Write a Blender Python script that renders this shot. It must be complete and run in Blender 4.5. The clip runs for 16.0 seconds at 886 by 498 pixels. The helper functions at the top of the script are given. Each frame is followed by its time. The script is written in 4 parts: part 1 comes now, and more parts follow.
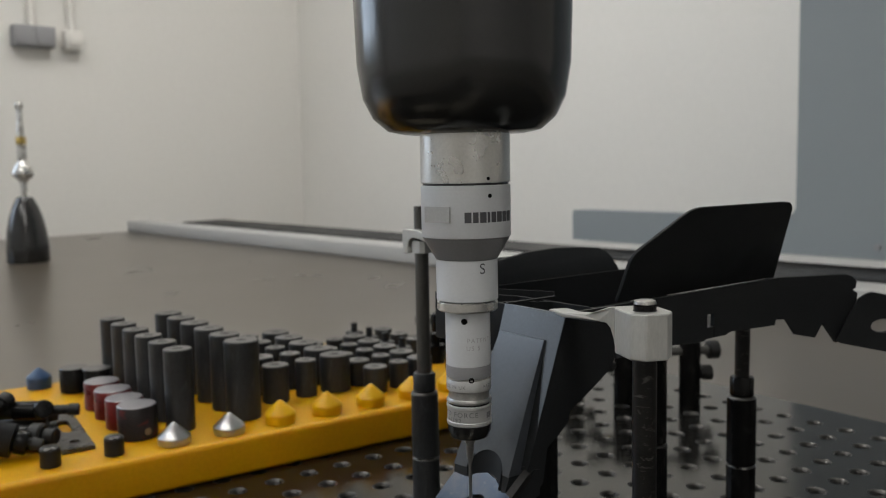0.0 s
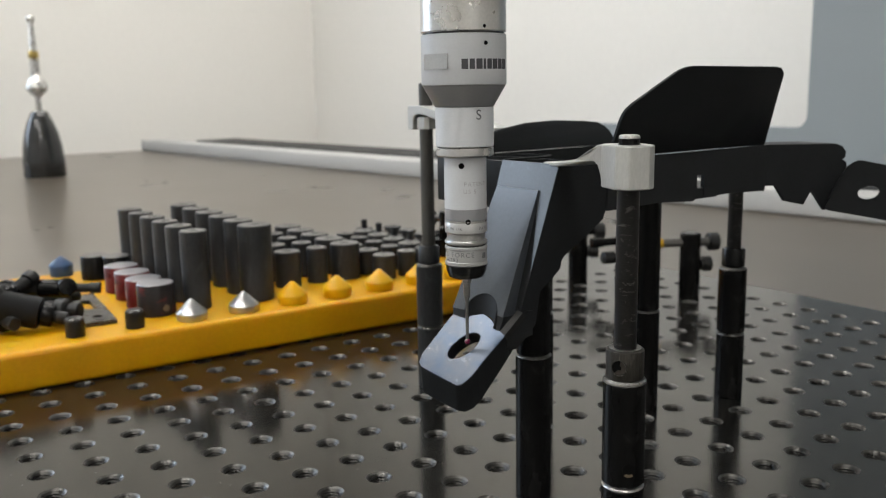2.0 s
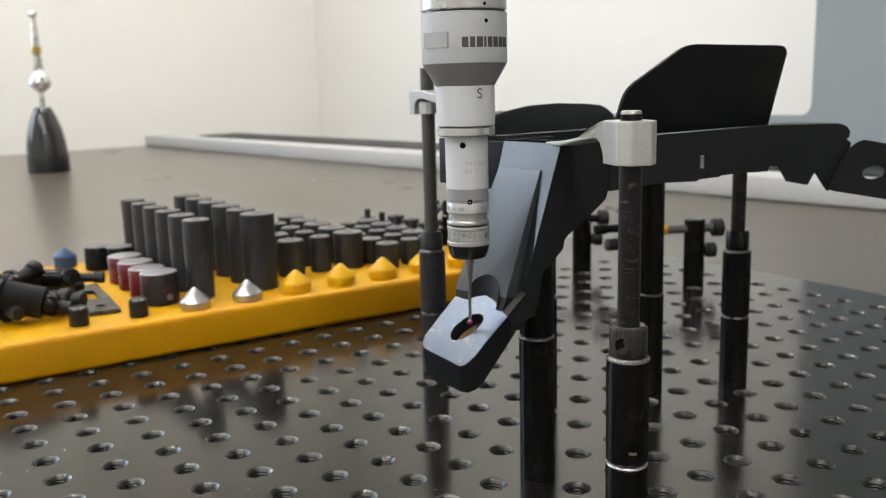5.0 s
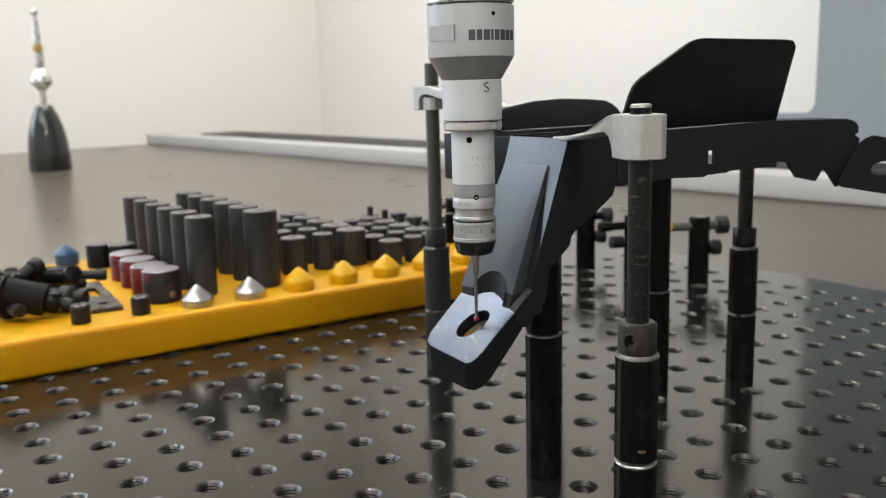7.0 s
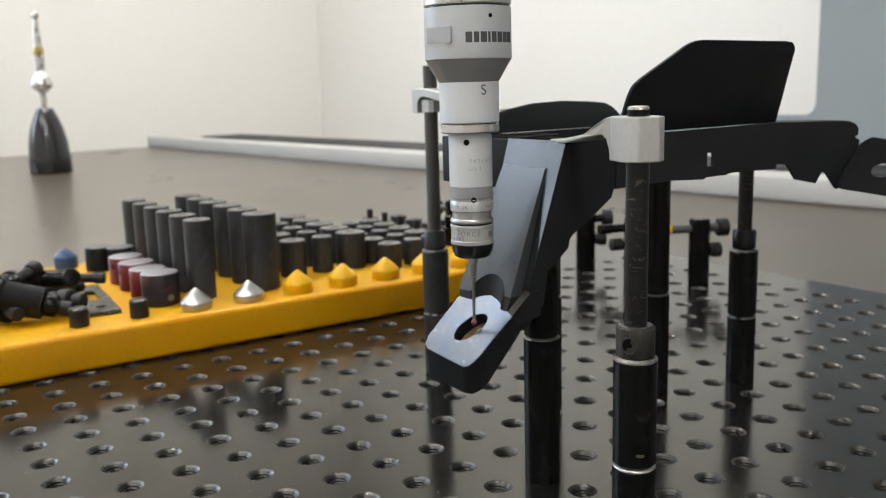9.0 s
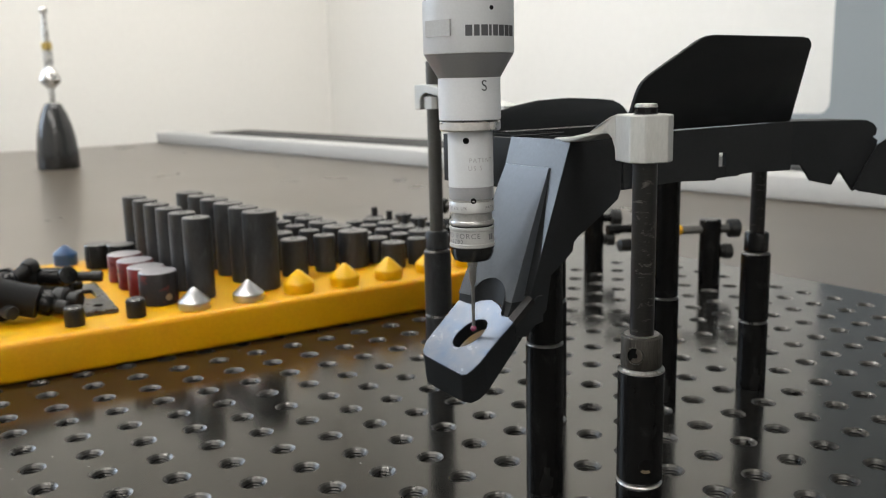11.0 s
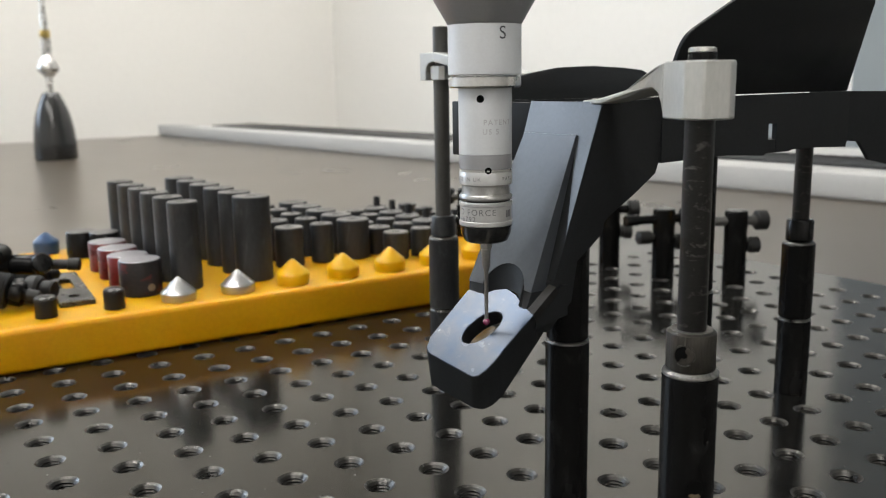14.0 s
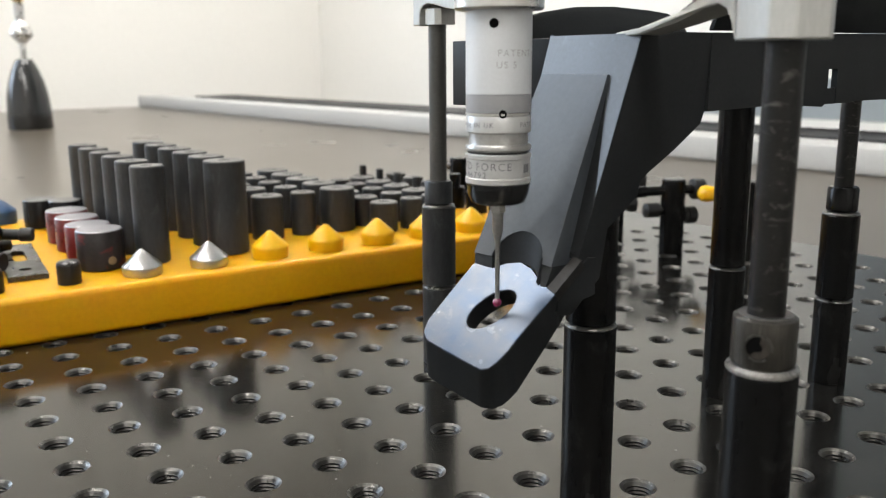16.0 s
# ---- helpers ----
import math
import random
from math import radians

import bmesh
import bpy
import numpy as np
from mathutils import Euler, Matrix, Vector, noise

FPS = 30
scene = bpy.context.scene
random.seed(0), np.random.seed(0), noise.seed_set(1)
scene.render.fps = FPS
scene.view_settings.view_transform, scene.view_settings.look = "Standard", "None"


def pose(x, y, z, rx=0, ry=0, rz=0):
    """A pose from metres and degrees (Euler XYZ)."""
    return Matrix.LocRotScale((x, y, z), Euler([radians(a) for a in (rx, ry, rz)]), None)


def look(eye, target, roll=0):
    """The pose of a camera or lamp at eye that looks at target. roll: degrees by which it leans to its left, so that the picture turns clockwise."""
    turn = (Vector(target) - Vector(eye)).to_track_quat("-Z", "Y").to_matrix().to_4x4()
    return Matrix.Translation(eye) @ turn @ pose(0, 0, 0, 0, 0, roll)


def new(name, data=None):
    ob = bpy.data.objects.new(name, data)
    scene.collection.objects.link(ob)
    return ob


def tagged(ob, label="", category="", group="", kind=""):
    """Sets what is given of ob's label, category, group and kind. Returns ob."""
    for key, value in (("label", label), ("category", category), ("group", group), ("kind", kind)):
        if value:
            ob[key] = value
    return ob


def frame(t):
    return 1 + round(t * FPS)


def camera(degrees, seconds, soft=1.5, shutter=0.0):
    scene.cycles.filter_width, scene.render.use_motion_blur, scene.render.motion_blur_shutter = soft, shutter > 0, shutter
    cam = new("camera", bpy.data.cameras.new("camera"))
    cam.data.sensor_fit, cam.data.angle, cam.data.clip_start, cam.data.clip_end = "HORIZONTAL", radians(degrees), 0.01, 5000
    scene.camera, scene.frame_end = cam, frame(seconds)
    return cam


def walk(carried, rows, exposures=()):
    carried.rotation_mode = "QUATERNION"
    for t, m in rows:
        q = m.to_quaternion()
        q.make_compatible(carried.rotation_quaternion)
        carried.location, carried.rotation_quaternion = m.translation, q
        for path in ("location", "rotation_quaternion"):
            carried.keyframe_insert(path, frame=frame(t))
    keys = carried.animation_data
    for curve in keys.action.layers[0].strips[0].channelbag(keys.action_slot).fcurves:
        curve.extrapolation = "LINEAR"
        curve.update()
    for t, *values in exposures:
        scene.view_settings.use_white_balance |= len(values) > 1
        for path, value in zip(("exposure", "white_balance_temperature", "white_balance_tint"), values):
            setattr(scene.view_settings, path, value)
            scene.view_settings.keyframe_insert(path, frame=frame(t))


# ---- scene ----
cam = camera(53.79, 16.0, 1.05)
cam.data.dof.use_dof, cam.data.dof.focus_distance, cam.data.dof.aperture_fstop = True, 0.226, 29.0
LAMP_POWER, WINDOW_POWER = 10.9, 36.0
LAMPS = ((-1.25, 0.05), (0.75, -0.7), (-1.25, 1.1), (-0.5, -1.25), (2.1, -1.0))  # in the room's own axes; all unseen, the last added to brighten the bracket's side
EXPOSURES = [(0.0, -0.66), (0.8, -0.54), (1.6, -0.15), (2.6, 0.15), (3.6, 0.25), (13.5, 0.22), (14.5, 0.2), (15.2, 0.43), (16.0, 0.52)]
PROBE = (-0.0242, 0.2391, 0.0623)  # the stylus tip
PATH = [
    (0, (0.05491, 0.00601, 0.16184), (-0.29034, 0.93934, 0.06340), -1.11),
    (0.5, (0.05656, 0.00735, 0.15689), (-0.29111, 0.93804, 0.04313), -1.13),
    (1, (0.05828, 0.00512, 0.15239), (-0.29363, 0.93135, 0.01727), -1.24),
    (1.5, (0.06215, -0.00645, 0.14624), (-0.29322, 0.91441, -0.01415), -1.05),
    (2, (0.06493, -0.00929, 0.13983), (-0.29224, 0.90741, -0.03929), -1.04),
    (2.5, (0.06638, -0.01067, 0.13691), (-0.29255, 0.90431, -0.04741), -1.07),
    (3, (0.06583, -0.01025, 0.13593), (-0.29365, 0.90356, -0.05310), -1.15),
    (3.5, (0.06584, -0.00944, 0.13521), (-0.29314, 0.90459, -0.05368), -1.18),
    (4, (0.06570, -0.00903, 0.13546), (-0.29459, 0.90492, -0.05130), -1.40),
    (6.5, (0.06449, -0.00846, 0.13483), (-0.29774, 0.90516, -0.04982), -1.60),
    (7, (0.06311, -0.00685, 0.13402), (-0.29990, 0.90611, -0.05231), -1.56),
    (7.5, (0.06304, -0.00560, 0.13375), (-0.29887, 0.90797, -0.05180), -1.62),
    (8, (0.06316, -0.00545, 0.13396), (-0.29985, 0.90789, -0.05054), -1.65),
    (8.5, (0.06381, -0.00519, 0.13377), (-0.30094, 0.90732, -0.05138), -1.70),
    (9, (0.06373, -0.00522, 0.13398), (-0.30082, 0.90767, -0.04973), -1.65),
    (11.5, (0.06191, 0.01058, 0.13328), (-0.31538, 0.91755, -0.05395), -1.30),
    (12, (0.06011, 0.01507, 0.13258), (-0.31860, 0.92147, -0.05456), -1.24),
    (12.5, (0.05942, 0.02011, 0.13048), (-0.32084, 0.92611, -0.05545), -1.30),
    (13, (0.05526, 0.02340, 0.12814), (-0.32621, 0.92864, -0.05900), -1.17),
    (13.5, (0.05098, 0.03160, 0.12327), (-0.32789, 0.93774, -0.06482), -1.03),
    (14, (0.04798, 0.03922, 0.12173), (-0.33146, 0.94514, -0.06624), -0.93),
    (14.5, (0.04333, 0.04573, 0.11891), (-0.33850, 0.94866, -0.07838), -0.95),
    (15, (0.03711, 0.05550, 0.11637), (-0.34340, 0.95606, -0.09387), -0.77),
    (15.5, (0.03317, 0.06491, 0.11252), (-0.33749, 0.96877, -0.10114), -0.51),
    (16, (0.02981, 0.07448, 0.11144), (-0.33330, 0.98135, -0.10244), -0.41),
]
walk(cam, [(t, look(eye, target, roll)) for t, eye, target, roll in PATH], EXPOSURES)

# ---- light ----
world = bpy.data.worlds.new("world")
scene.world = world
world.use_nodes = True
wn = world.node_tree
sky = wn.nodes.new("ShaderNodeTexSky")
sky.sky_type, sky.sun_disc = "NISHITA", False
sky.sun_elevation, sky.sun_rotation = radians(38), radians(250)
wn.links.new(sky.outputs[0], wn.nodes["Background"].inputs[0])
wn.nodes["Background"].inputs[1].default_value = 0.12

# ---- materials ----


def mat(name, base, rough=0.5, metal=0.0, var=0.15, grain=300.0, blotch=25.0, bump=0.1, rough_var=0.1,
        spec=0.5, spec_tint=None, tint=None, coat=0.0, emit=None, power=0.0, wear=0.0, wear_colour=(0.3, 0.3, 0.29), stretch=(1, 1, 1), bump_size=0.0004):
    """A surface with variation at two sizes: blotches and fine grain, both in metres; wear shows as bright scuffs, on
    LUG_TOP as painted reflections.
    """
    m = bpy.data.materials.new(name)
    m.use_nodes = True
    nt = m.node_tree
    b = nt.nodes["Principled BSDF"]
    b.inputs["Metallic"].default_value = metal
    b.inputs["Specular IOR Level"].default_value = spec
    b.inputs["Coat Weight"].default_value = coat
    if spec_tint:
        b.inputs["Specular Tint"].default_value = (*spec_tint, 1)
    b.inputs["Coat Roughness"].default_value = 0.08
    co = nt.nodes.new("ShaderNodeTexCoord")
    mp = nt.nodes.new("ShaderNodeMapping")
    mp.inputs["Scale"].default_value = stretch
    nt.links.new(co.outputs["Object"], mp.inputs[0])

    def noise_of(scale, detail, dist=0.0):
        n = nt.nodes.new("ShaderNodeTexNoise")
        n.inputs["Scale"].default_value = scale
        n.inputs["Detail"].default_value = detail
        n.inputs["Roughness"].default_value = 0.62
        n.inputs["Distortion"].default_value = dist
        nt.links.new(mp.outputs[0], n.inputs["Vector"])
        return n.outputs["Fac"]

    big, fine = noise_of(blotch, 4), noise_of(grain, 3)
    ma = nt.nodes.new("ShaderNodeMath")
    ma.operation = "ADD"
    nt.links.new(big, ma.inputs[0])
    nt.links.new(fine, ma.inputs[1])
    ramp = nt.nodes.new("ShaderNodeMapRange")
    ramp.inputs["From Min"].default_value, ramp.inputs["From Max"].default_value = 0.6, 1.4
    nt.links.new(ma.outputs[0], ramp.inputs["Value"])
    mix = nt.nodes.new("ShaderNodeMix")
    mix.data_type = "RGBA"
    lo = [c * (1 - var) for c in base]
    hi = [min(1, c * (1 + var)) for c in base]
    if tint:
        hi = list(tint)
    mix.inputs[6].default_value, mix.inputs[7].default_value = (*lo, 1), (*hi, 1)
    nt.links.new(ramp.outputs[0], mix.inputs[0])
    colour = mix.outputs[2]
    if wear:
        w = noise_of(blotch * 3.1, 6, 0.6)
        r2 = nt.nodes.new("ShaderNodeMapRange")
        r2.inputs["From Min"].default_value, r2.inputs["From Max"].default_value = 0.58, 0.72
        r2.inputs["To Max"].default_value = wear
        nt.links.new(w, r2.inputs["Value"])
        mx = nt.nodes.new("ShaderNodeMix")
        mx.data_type = "RGBA"
        nt.links.new(r2.outputs[0], mx.inputs[0])
        nt.links.new(colour, mx.inputs[6])
        mx.inputs[7].default_value = (*wear_colour, 1)
        colour = mx.outputs[2]
    nt.links.new(colour, b.inputs["Base Color"])
    rr = nt.nodes.new("ShaderNodeMapRange")
    rr.inputs["From Min"].default_value, rr.inputs["From Max"].default_value = 0.3, 0.7
    rr.inputs["To Min"].default_value = max(0.02, rough - rough_var)
    rr.inputs["To Max"].default_value = min(1, rough + rough_var)
    nt.links.new(big, rr.inputs["Value"])
    nt.links.new(rr.outputs[0], b.inputs["Roughness"])
    if bump:
        bp = nt.nodes.new("ShaderNodeBump")
        bp.inputs["Strength"].default_value = bump
        bp.inputs["Distance"].default_value = bump_size
        nt.links.new(fine, bp.inputs["Height"])
        nt.links.new(bp.outputs[0], b.inputs["Normal"])
    if emit:
        b.inputs["Emission Color"].default_value = (*emit, 1)
        b.inputs["Emission Strength"].default_value = power
    return m


PLATE = mat("black_oxide_plate", (0.006, 0.0058, 0.0055), 0.145, 0.0, 0.25, 900, 14, 0.05, 0.05, spec=0.50, spec_tint=(1.0, 0.92, 0.71), wear=0.02, bump_size=0.00006)


def add_specks(m, scale, size, share, colour):
    """Sparse dust specks, each of its own shape, on top of a material's colour."""
    nt = m.node_tree
    b = nt.nodes["Principled BSDF"]
    old = b.inputs["Base Color"].links[0].from_socket
    co = nt.nodes.new("ShaderNodeTexCoord")
    vo = nt.nodes.new("ShaderNodeTexVoronoi")
    vo.inputs["Scale"].default_value = scale
    nt.links.new(co.outputs["Object"], vo.inputs["Vector"])
    near = nt.nodes.new("ShaderNodeMath")
    near.operation = "LESS_THAN"
    near.inputs[1].default_value = size
    nt.links.new(vo.outputs["Distance"], near.inputs[0])
    sep = nt.nodes.new("ShaderNodeSeparateColor")
    nt.links.new(vo.outputs["Color"], sep.inputs[0])
    rare = nt.nodes.new("ShaderNodeMath")
    rare.operation = "LESS_THAN"
    rare.inputs[1].default_value = share
    nt.links.new(sep.outputs[0], rare.inputs[0])
    both = nt.nodes.new("ShaderNodeMath")
    both.operation = "MULTIPLY"
    nt.links.new(near.outputs[0], both.inputs[0])
    nt.links.new(rare.outputs[0], both.inputs[1])
    mx = nt.nodes.new("ShaderNodeMix")
    mx.data_type = "RGBA"
    nt.links.new(both.outputs[0], mx.inputs[0])
    nt.links.new(old, mx.inputs[6])
    mx.inputs[7].default_value = (*colour, 1)
    nt.links.new(mx.outputs[2], b.inputs["Base Color"])


add_specks(PLATE, 520, 0.13, 0.10, (0.12, 0.115, 0.105))
add_specks(PLATE, 170, 0.07, 0.22, (0.20, 0.19, 0.18))
add_specks(PLATE, 45, 0.035, 0.30, (0.32, 0.31, 0.29))
HOLE = mat("oxide_steel_thread", (0.025, 0.0235, 0.021), 0.34, 0.5, 0.4, 900, 200, 0.1, 0.1)
# near black: the shade inside holes, put into the colour
BORE_SHADE = mat("bore_shade_black", (0.003, 0.003, 0.003), 0.8, 0.0, 0.2, 900, 200, 0.0, 0.05, spec=0.05)
CHAMFER = mat("bare_steel_chamfer", (0.085, 0.082, 0.076), 0.36, 0.85, 0.8, 1400, 120, 0.4, 0.12, wear=0.85, wear_colour=(0.34, 0.33, 0.31), bump_size=0.00015)
GRANITE = mat("polished_granite", (0.070, 0.058, 0.043), 0.28, 0.0, 0.05, 260, 7, 0.0, 0.008, spec=1.0, spec_tint=(1.0, 0.94, 0.84), bump_size=0.00005)
BLACK_PART = mat("black_moulded_plastic", (0.0135, 0.0146, 0.0157), 0.5, 0.0, 0.25, 1500, 60, 0.12, 0.06, spec=0.12, bump_size=0.00005)
# ramp and front face: base lighter and bluer than BLACK_PART, painting reflected window light
BLACK_GLOSS = mat("sheen_lifted_black_gloss", (0.031, 0.0355, 0.042), 0.32, 0.0, 0.3, 700, 30, 0.05, 0.06, spec=0.9, bump_size=0.00004)
FACE_SATIN = mat("sheen_lifted_black_satin", (0.024, 0.0275, 0.0325), 0.38, 0.0, 0.35, 1200, 45, 0.06, 0.08, spec=0.8, wear=0.35, wear_colour=(0.08, 0.1, 0.12), bump_size=0.00004)
EDGE_SATIN = mat("worn_dark_edge", (0.016, 0.0155, 0.015), 0.5, 0.0, 0.4, 900, 200, 0.1, 0.08, spec=0.12, wear=0.2, wear_colour=(0.07, 0.07, 0.065), bump_size=0.00005)
# blue base, grey tint and pale wear patches paint reflected sky and wall
LUG_TOP = mat("sky_tinted_lug_face", (0.019, 0.051, 0.107), 0.24, 0.46, 0.3, 200, 80, 0.0, 0.06, spec=0.4, tint=(0.066, 0.072, 0.082), wear=0.7, wear_colour=(0.115, 0.120, 0.124), bump_size=0.00004)
POST = mat("black_oxide_steel", (0.0060, 0.0059, 0.0059), 0.24, 0.12, 0.3, 900, 60, 0.06, 0.06, spec=0.15, wear=0.04, stretch=(1, 1, 0.4), bump_size=0.00005)
POST_WORN = mat("worn_oxide_rod", (0.0095, 0.0088, 0.0083), 0.38, 0.3, 0.5, 1500, 130, 0.25, 0.1, spec=0.32, wear=0.6,
                wear_colour=(0.17, 0.163, 0.152), stretch=(0.7, 0.7, 1.5), bump_size=0.0001)
COLLAR = mat("worn_oxide_collar", (0.036, 0.033, 0.028), 0.36, 0.5, 0.6, 2600, 260, 0.4, 0.12, spec=0.4, wear=0.55, wear_colour=(0.13, 0.122, 0.108), stretch=(1, 1, 0.16), bump_size=0.00012)
BORE = mat("grey_bore", (0.05, 0.044, 0.038), 0.4, 0.6, 0.7, 900, 300, 0.1, 0.1, spec=0.3, bump_size=0.00005)
GREY_ROD = mat("grey_oxide_rod", (0.075, 0.073, 0.069), 0.4, 0.4, 0.2, 1200, 90, 0.1, 0.1, bump_size=0.00006)
SPACER = mat("dull_oxide_spacer", (0.022, 0.0233, 0.025), 0.46, 0.1, 0.5, 900, 70, 0.25, 0.1, spec=0.38, wear=0.5, wear_colour=(0.075, 0.078, 0.08), stretch=(1, 1, 0.3), bump_size=0.0002)
STEEL = mat("bright_steel", (0.55, 0.54, 0.52), 0.28, 0.95, 0.12, 1200, 60, 0.06, 0.08, bump_size=0.00004)
STYLUS_STEEL = mat("dull_stylus_steel", (0.30, 0.295, 0.285), 0.32, 0.9, 0.2, 1200, 60, 0.06, 0.08, bump_size=0.00004)
STEEL_SATIN = mat("satin_turned_steel", (0.48, 0.475, 0.465), 0.34, 0.95, 0.15, 900, 60, 0.08, 0.06, bump_size=0.00005)
RIM = mat("worn_bare_rim", (0.33, 0.32, 0.305), 0.33, 0.9, 0.6, 1200, 110, 0.1, 0.1, wear=0.85, wear_colour=(0.04, 0.038, 0.035), bump_size=0.00004)
CHIPPED = mat("chipped_oxide_edge", (0.085, 0.082, 0.076), 0.33, 0.75, 0.5, 1200, 90, 0.1, 0.1, wear=0.95, wear_colour=(0.34, 0.33, 0.31), bump_size=0.00004)
END_FACE = mat("worn_end_face", (0.16, 0.157, 0.152), 0.40, 0.7, 0.5, 1200, 160, 0.2, 0.1, wear=0.5, wear_colour=(0.04, 0.04, 0.04), bump_size=0.0001)
ALU = mat("machined_aluminium", (0.44, 0.44, 0.422), 0.42, 0.5, 0.12, 1500, 90, 0.2, 0.1, wear=0.3, wear_colour=(0.56, 0.56, 0.54), stretch=(1, 1, 0.3), bump_size=0.00007)
YELLOW = mat("yellow_plastic", (0.510, 0.258, 0.0008), 0.42, 0.0, 0.12, 500, 18, 0.1, 0.06, spec=0.28, bump_size=0.00015)
YELLOW.node_tree.nodes["Principled BSDF"].inputs["Subsurface Weight"].default_value = 0.85
YELLOW.node_tree.nodes["Principled BSDF"].inputs["Subsurface Radius"].default_value = (1.0, 0.72, 0.1)
YELLOW.node_tree.nodes["Principled BSDF"].inputs["Subsurface Scale"].default_value = 0.007
CONE_YELLOW = mat("yellow_cone_plastic", (0.62, 0.350, 0.0015), 0.36, 0.0, 0.06, 500, 60, 0.05, 0.06, spec=0.4, bump_size=0.0001)
CONE_BSDF = CONE_YELLOW.node_tree.nodes["Principled BSDF"]
CONE_BSDF.inputs["Subsurface Weight"].default_value, CONE_BSDF.inputs["Subsurface Scale"].default_value = 0.6, 0.004
CONE_BSDF.inputs["Subsurface Radius"].default_value = (1.0, 0.75, 0.1)
BLUE = mat("blue_plastic", (0.008, 0.042, 0.115), 0.4, 0.0, 0.15, 500, 60, 0.05, 0.06, bump_size=0.0001)
RED = mat("dark_red_paint", (0.09, 0.008, 0.007), 0.35, 0.0, 0.8, 600, 90, 0.08, 0.1, spec=0.3, bump_size=0.0001)
DARK_STEEL = mat("dark_ground_steel", (0.06, 0.058, 0.056), 0.3, 0.7, 0.25, 700, 60, 0.1, 0.1, wear=0.1, bump_size=0.0001)
GREY_TOP = mat("ground_magnet_face", (0.3, 0.29, 0.3), 0.4, 0.7, 0.2, 900, 120, 0.08, 0.1, bump_size=0.0001)
STAINED = mat("red_stained_steel", (0.016, 0.013, 0.013), 0.42, 0.2, 0.4, 700, 55, 0.1, 0.1, spec=0.3, wear=0.95, wear_colour=(0.15, 0.013, 0.010), bump_size=0.0001)
BLACK_RUBBER = mat("black_rubber", (0.009, 0.009, 0.009), 0.5, 0.0, 0.2, 900, 60, 0.15, 0.08, spec=0.35, bump_size=0.0002)
WALL_L = mat("painted_wall", (0.735, 0.72, 0.687), 0.85, 0.0, 0.025, 60, 1.2, 0.06, 0.05, spec=0.2, bump_size=0.002)
RAIL = mat("pale_grey_coated_metal", (0.37, 0.366, 0.352), 0.6, 0.0, 0.05, 300, 8, 0.04, 0.06, spec=0.2, bump_size=0.0003)
COLUMN = mat("grey_machine_paint", (0.225, 0.248, 0.262), 0.45, 0.0, 0.04, 400, 3, 0.08, 0.06, spec=0.3, bump_size=0.0004)
BELLOWS = mat("black_bellows", (0.012, 0.012, 0.012), 0.6, 0.0, 0.2, 200, 9, 0.2, 0.1, bump_size=0.001)
PROBE_WHITE = mat("light_grey_anodised", (0.495, 0.508, 0.525), 0.4, 0.1, 0.05, 1500, 120, 0.06, 0.06, bump_size=0.00004)
PROBE_GREY = mat("mid_grey_anodised", (0.25, 0.25, 0.26), 0.38, 0.3, 0.06, 1500, 120, 0.05, 0.06, bump_size=0.00004)
PROBE_BLACK = mat("gloss_black_housing", (0.012, 0.012, 0.012), 0.2, 0.0, 0.2, 900, 60, 0.03, 0.06, spec=0.6, bump_size=0.00004)
PROBE_RING = mat("satin_grey_ring", (0.40, 0.40, 0.395), 0.36, 0.5, 0.08, 1500, 120, 0.05, 0.06, bump_size=0.00004)
INK = mat("dark_ink", (0.05, 0.05, 0.055), 0.6, 0.0, 0.1, 900, 200, 0.0, 0.05)
INK_TEXT = mat("worn_ink", (0.13, 0.13, 0.135), 0.6, 0.0, 0.3, 900, 200, 0.0, 0.05)
INK_MID = mat("grey_ink", (0.31, 0.31, 0.315), 0.6, 0.0, 0.1, 900, 200, 0.0, 0.05)
RUBY = mat("ruby", (0.11, 0.006, 0.035), 0.06, 0.0, 0.05, 900, 200, 0.0, 0.02, coat=0.6)
SOCKET_GREY = mat("grey_socket_plastic", (0.28, 0.28, 0.29), 0.5, 0.0, 0.05, 200, 20, 0.05, 0.05)
SOCKET_WHITE = mat("white_socket_plastic", (0.7, 0.68, 0.64), 0.5, 0.0, 0.04, 200, 20, 0.05, 0.05)
FLOOR = mat("grey_vinyl_floor", (0.26, 0.25, 0.24), 0.5, 0.0, 0.12, 200, 3, 0.05, 0.08)
CEIL = mat("ceiling_paint", (0.78, 0.77, 0.75), 0.9, 0.0, 0.03, 80, 2, 0.05, 0.05)
LAMP = mat("lamp_diffuser", (0.8, 0.8, 0.8), 0.6, 0.0, 0.0, 100, 10, 0.0, 0.0, emit=(1.0, 0.97, 0.92), power=LAMP_POWER)
FRAME_WHITE = mat("white_frame_paint", (0.75, 0.75, 0.74), 0.4, 0.0, 0.04, 200, 10, 0.05, 0.05)
TAN = mat("tan_oxide", (0.20, 0.155, 0.10), 0.5, 0.5, 0.3, 900, 120, 0.1, 0.1)
GOLD = mat("brass", (0.5, 0.36, 0.12), 0.3, 0.9, 0.15, 900, 60, 0.05, 0.08)
GLASS = bpy.data.materials.new("window_glass")
GLASS.use_nodes = True
GLASS.node_tree.nodes["Principled BSDF"].inputs["Transmission Weight"].default_value = 1.0
GLASS.node_tree.nodes["Principled BSDF"].inputs["Roughness"].default_value = 0.0

# ---- mesh helpers ----


def thing(name, label, category, at=Matrix(), group="", kind=""):
    e = new(name)
    e.empty_display_size = 0.01
    e.matrix_world = at
    return tagged(e, label, category, group, kind)


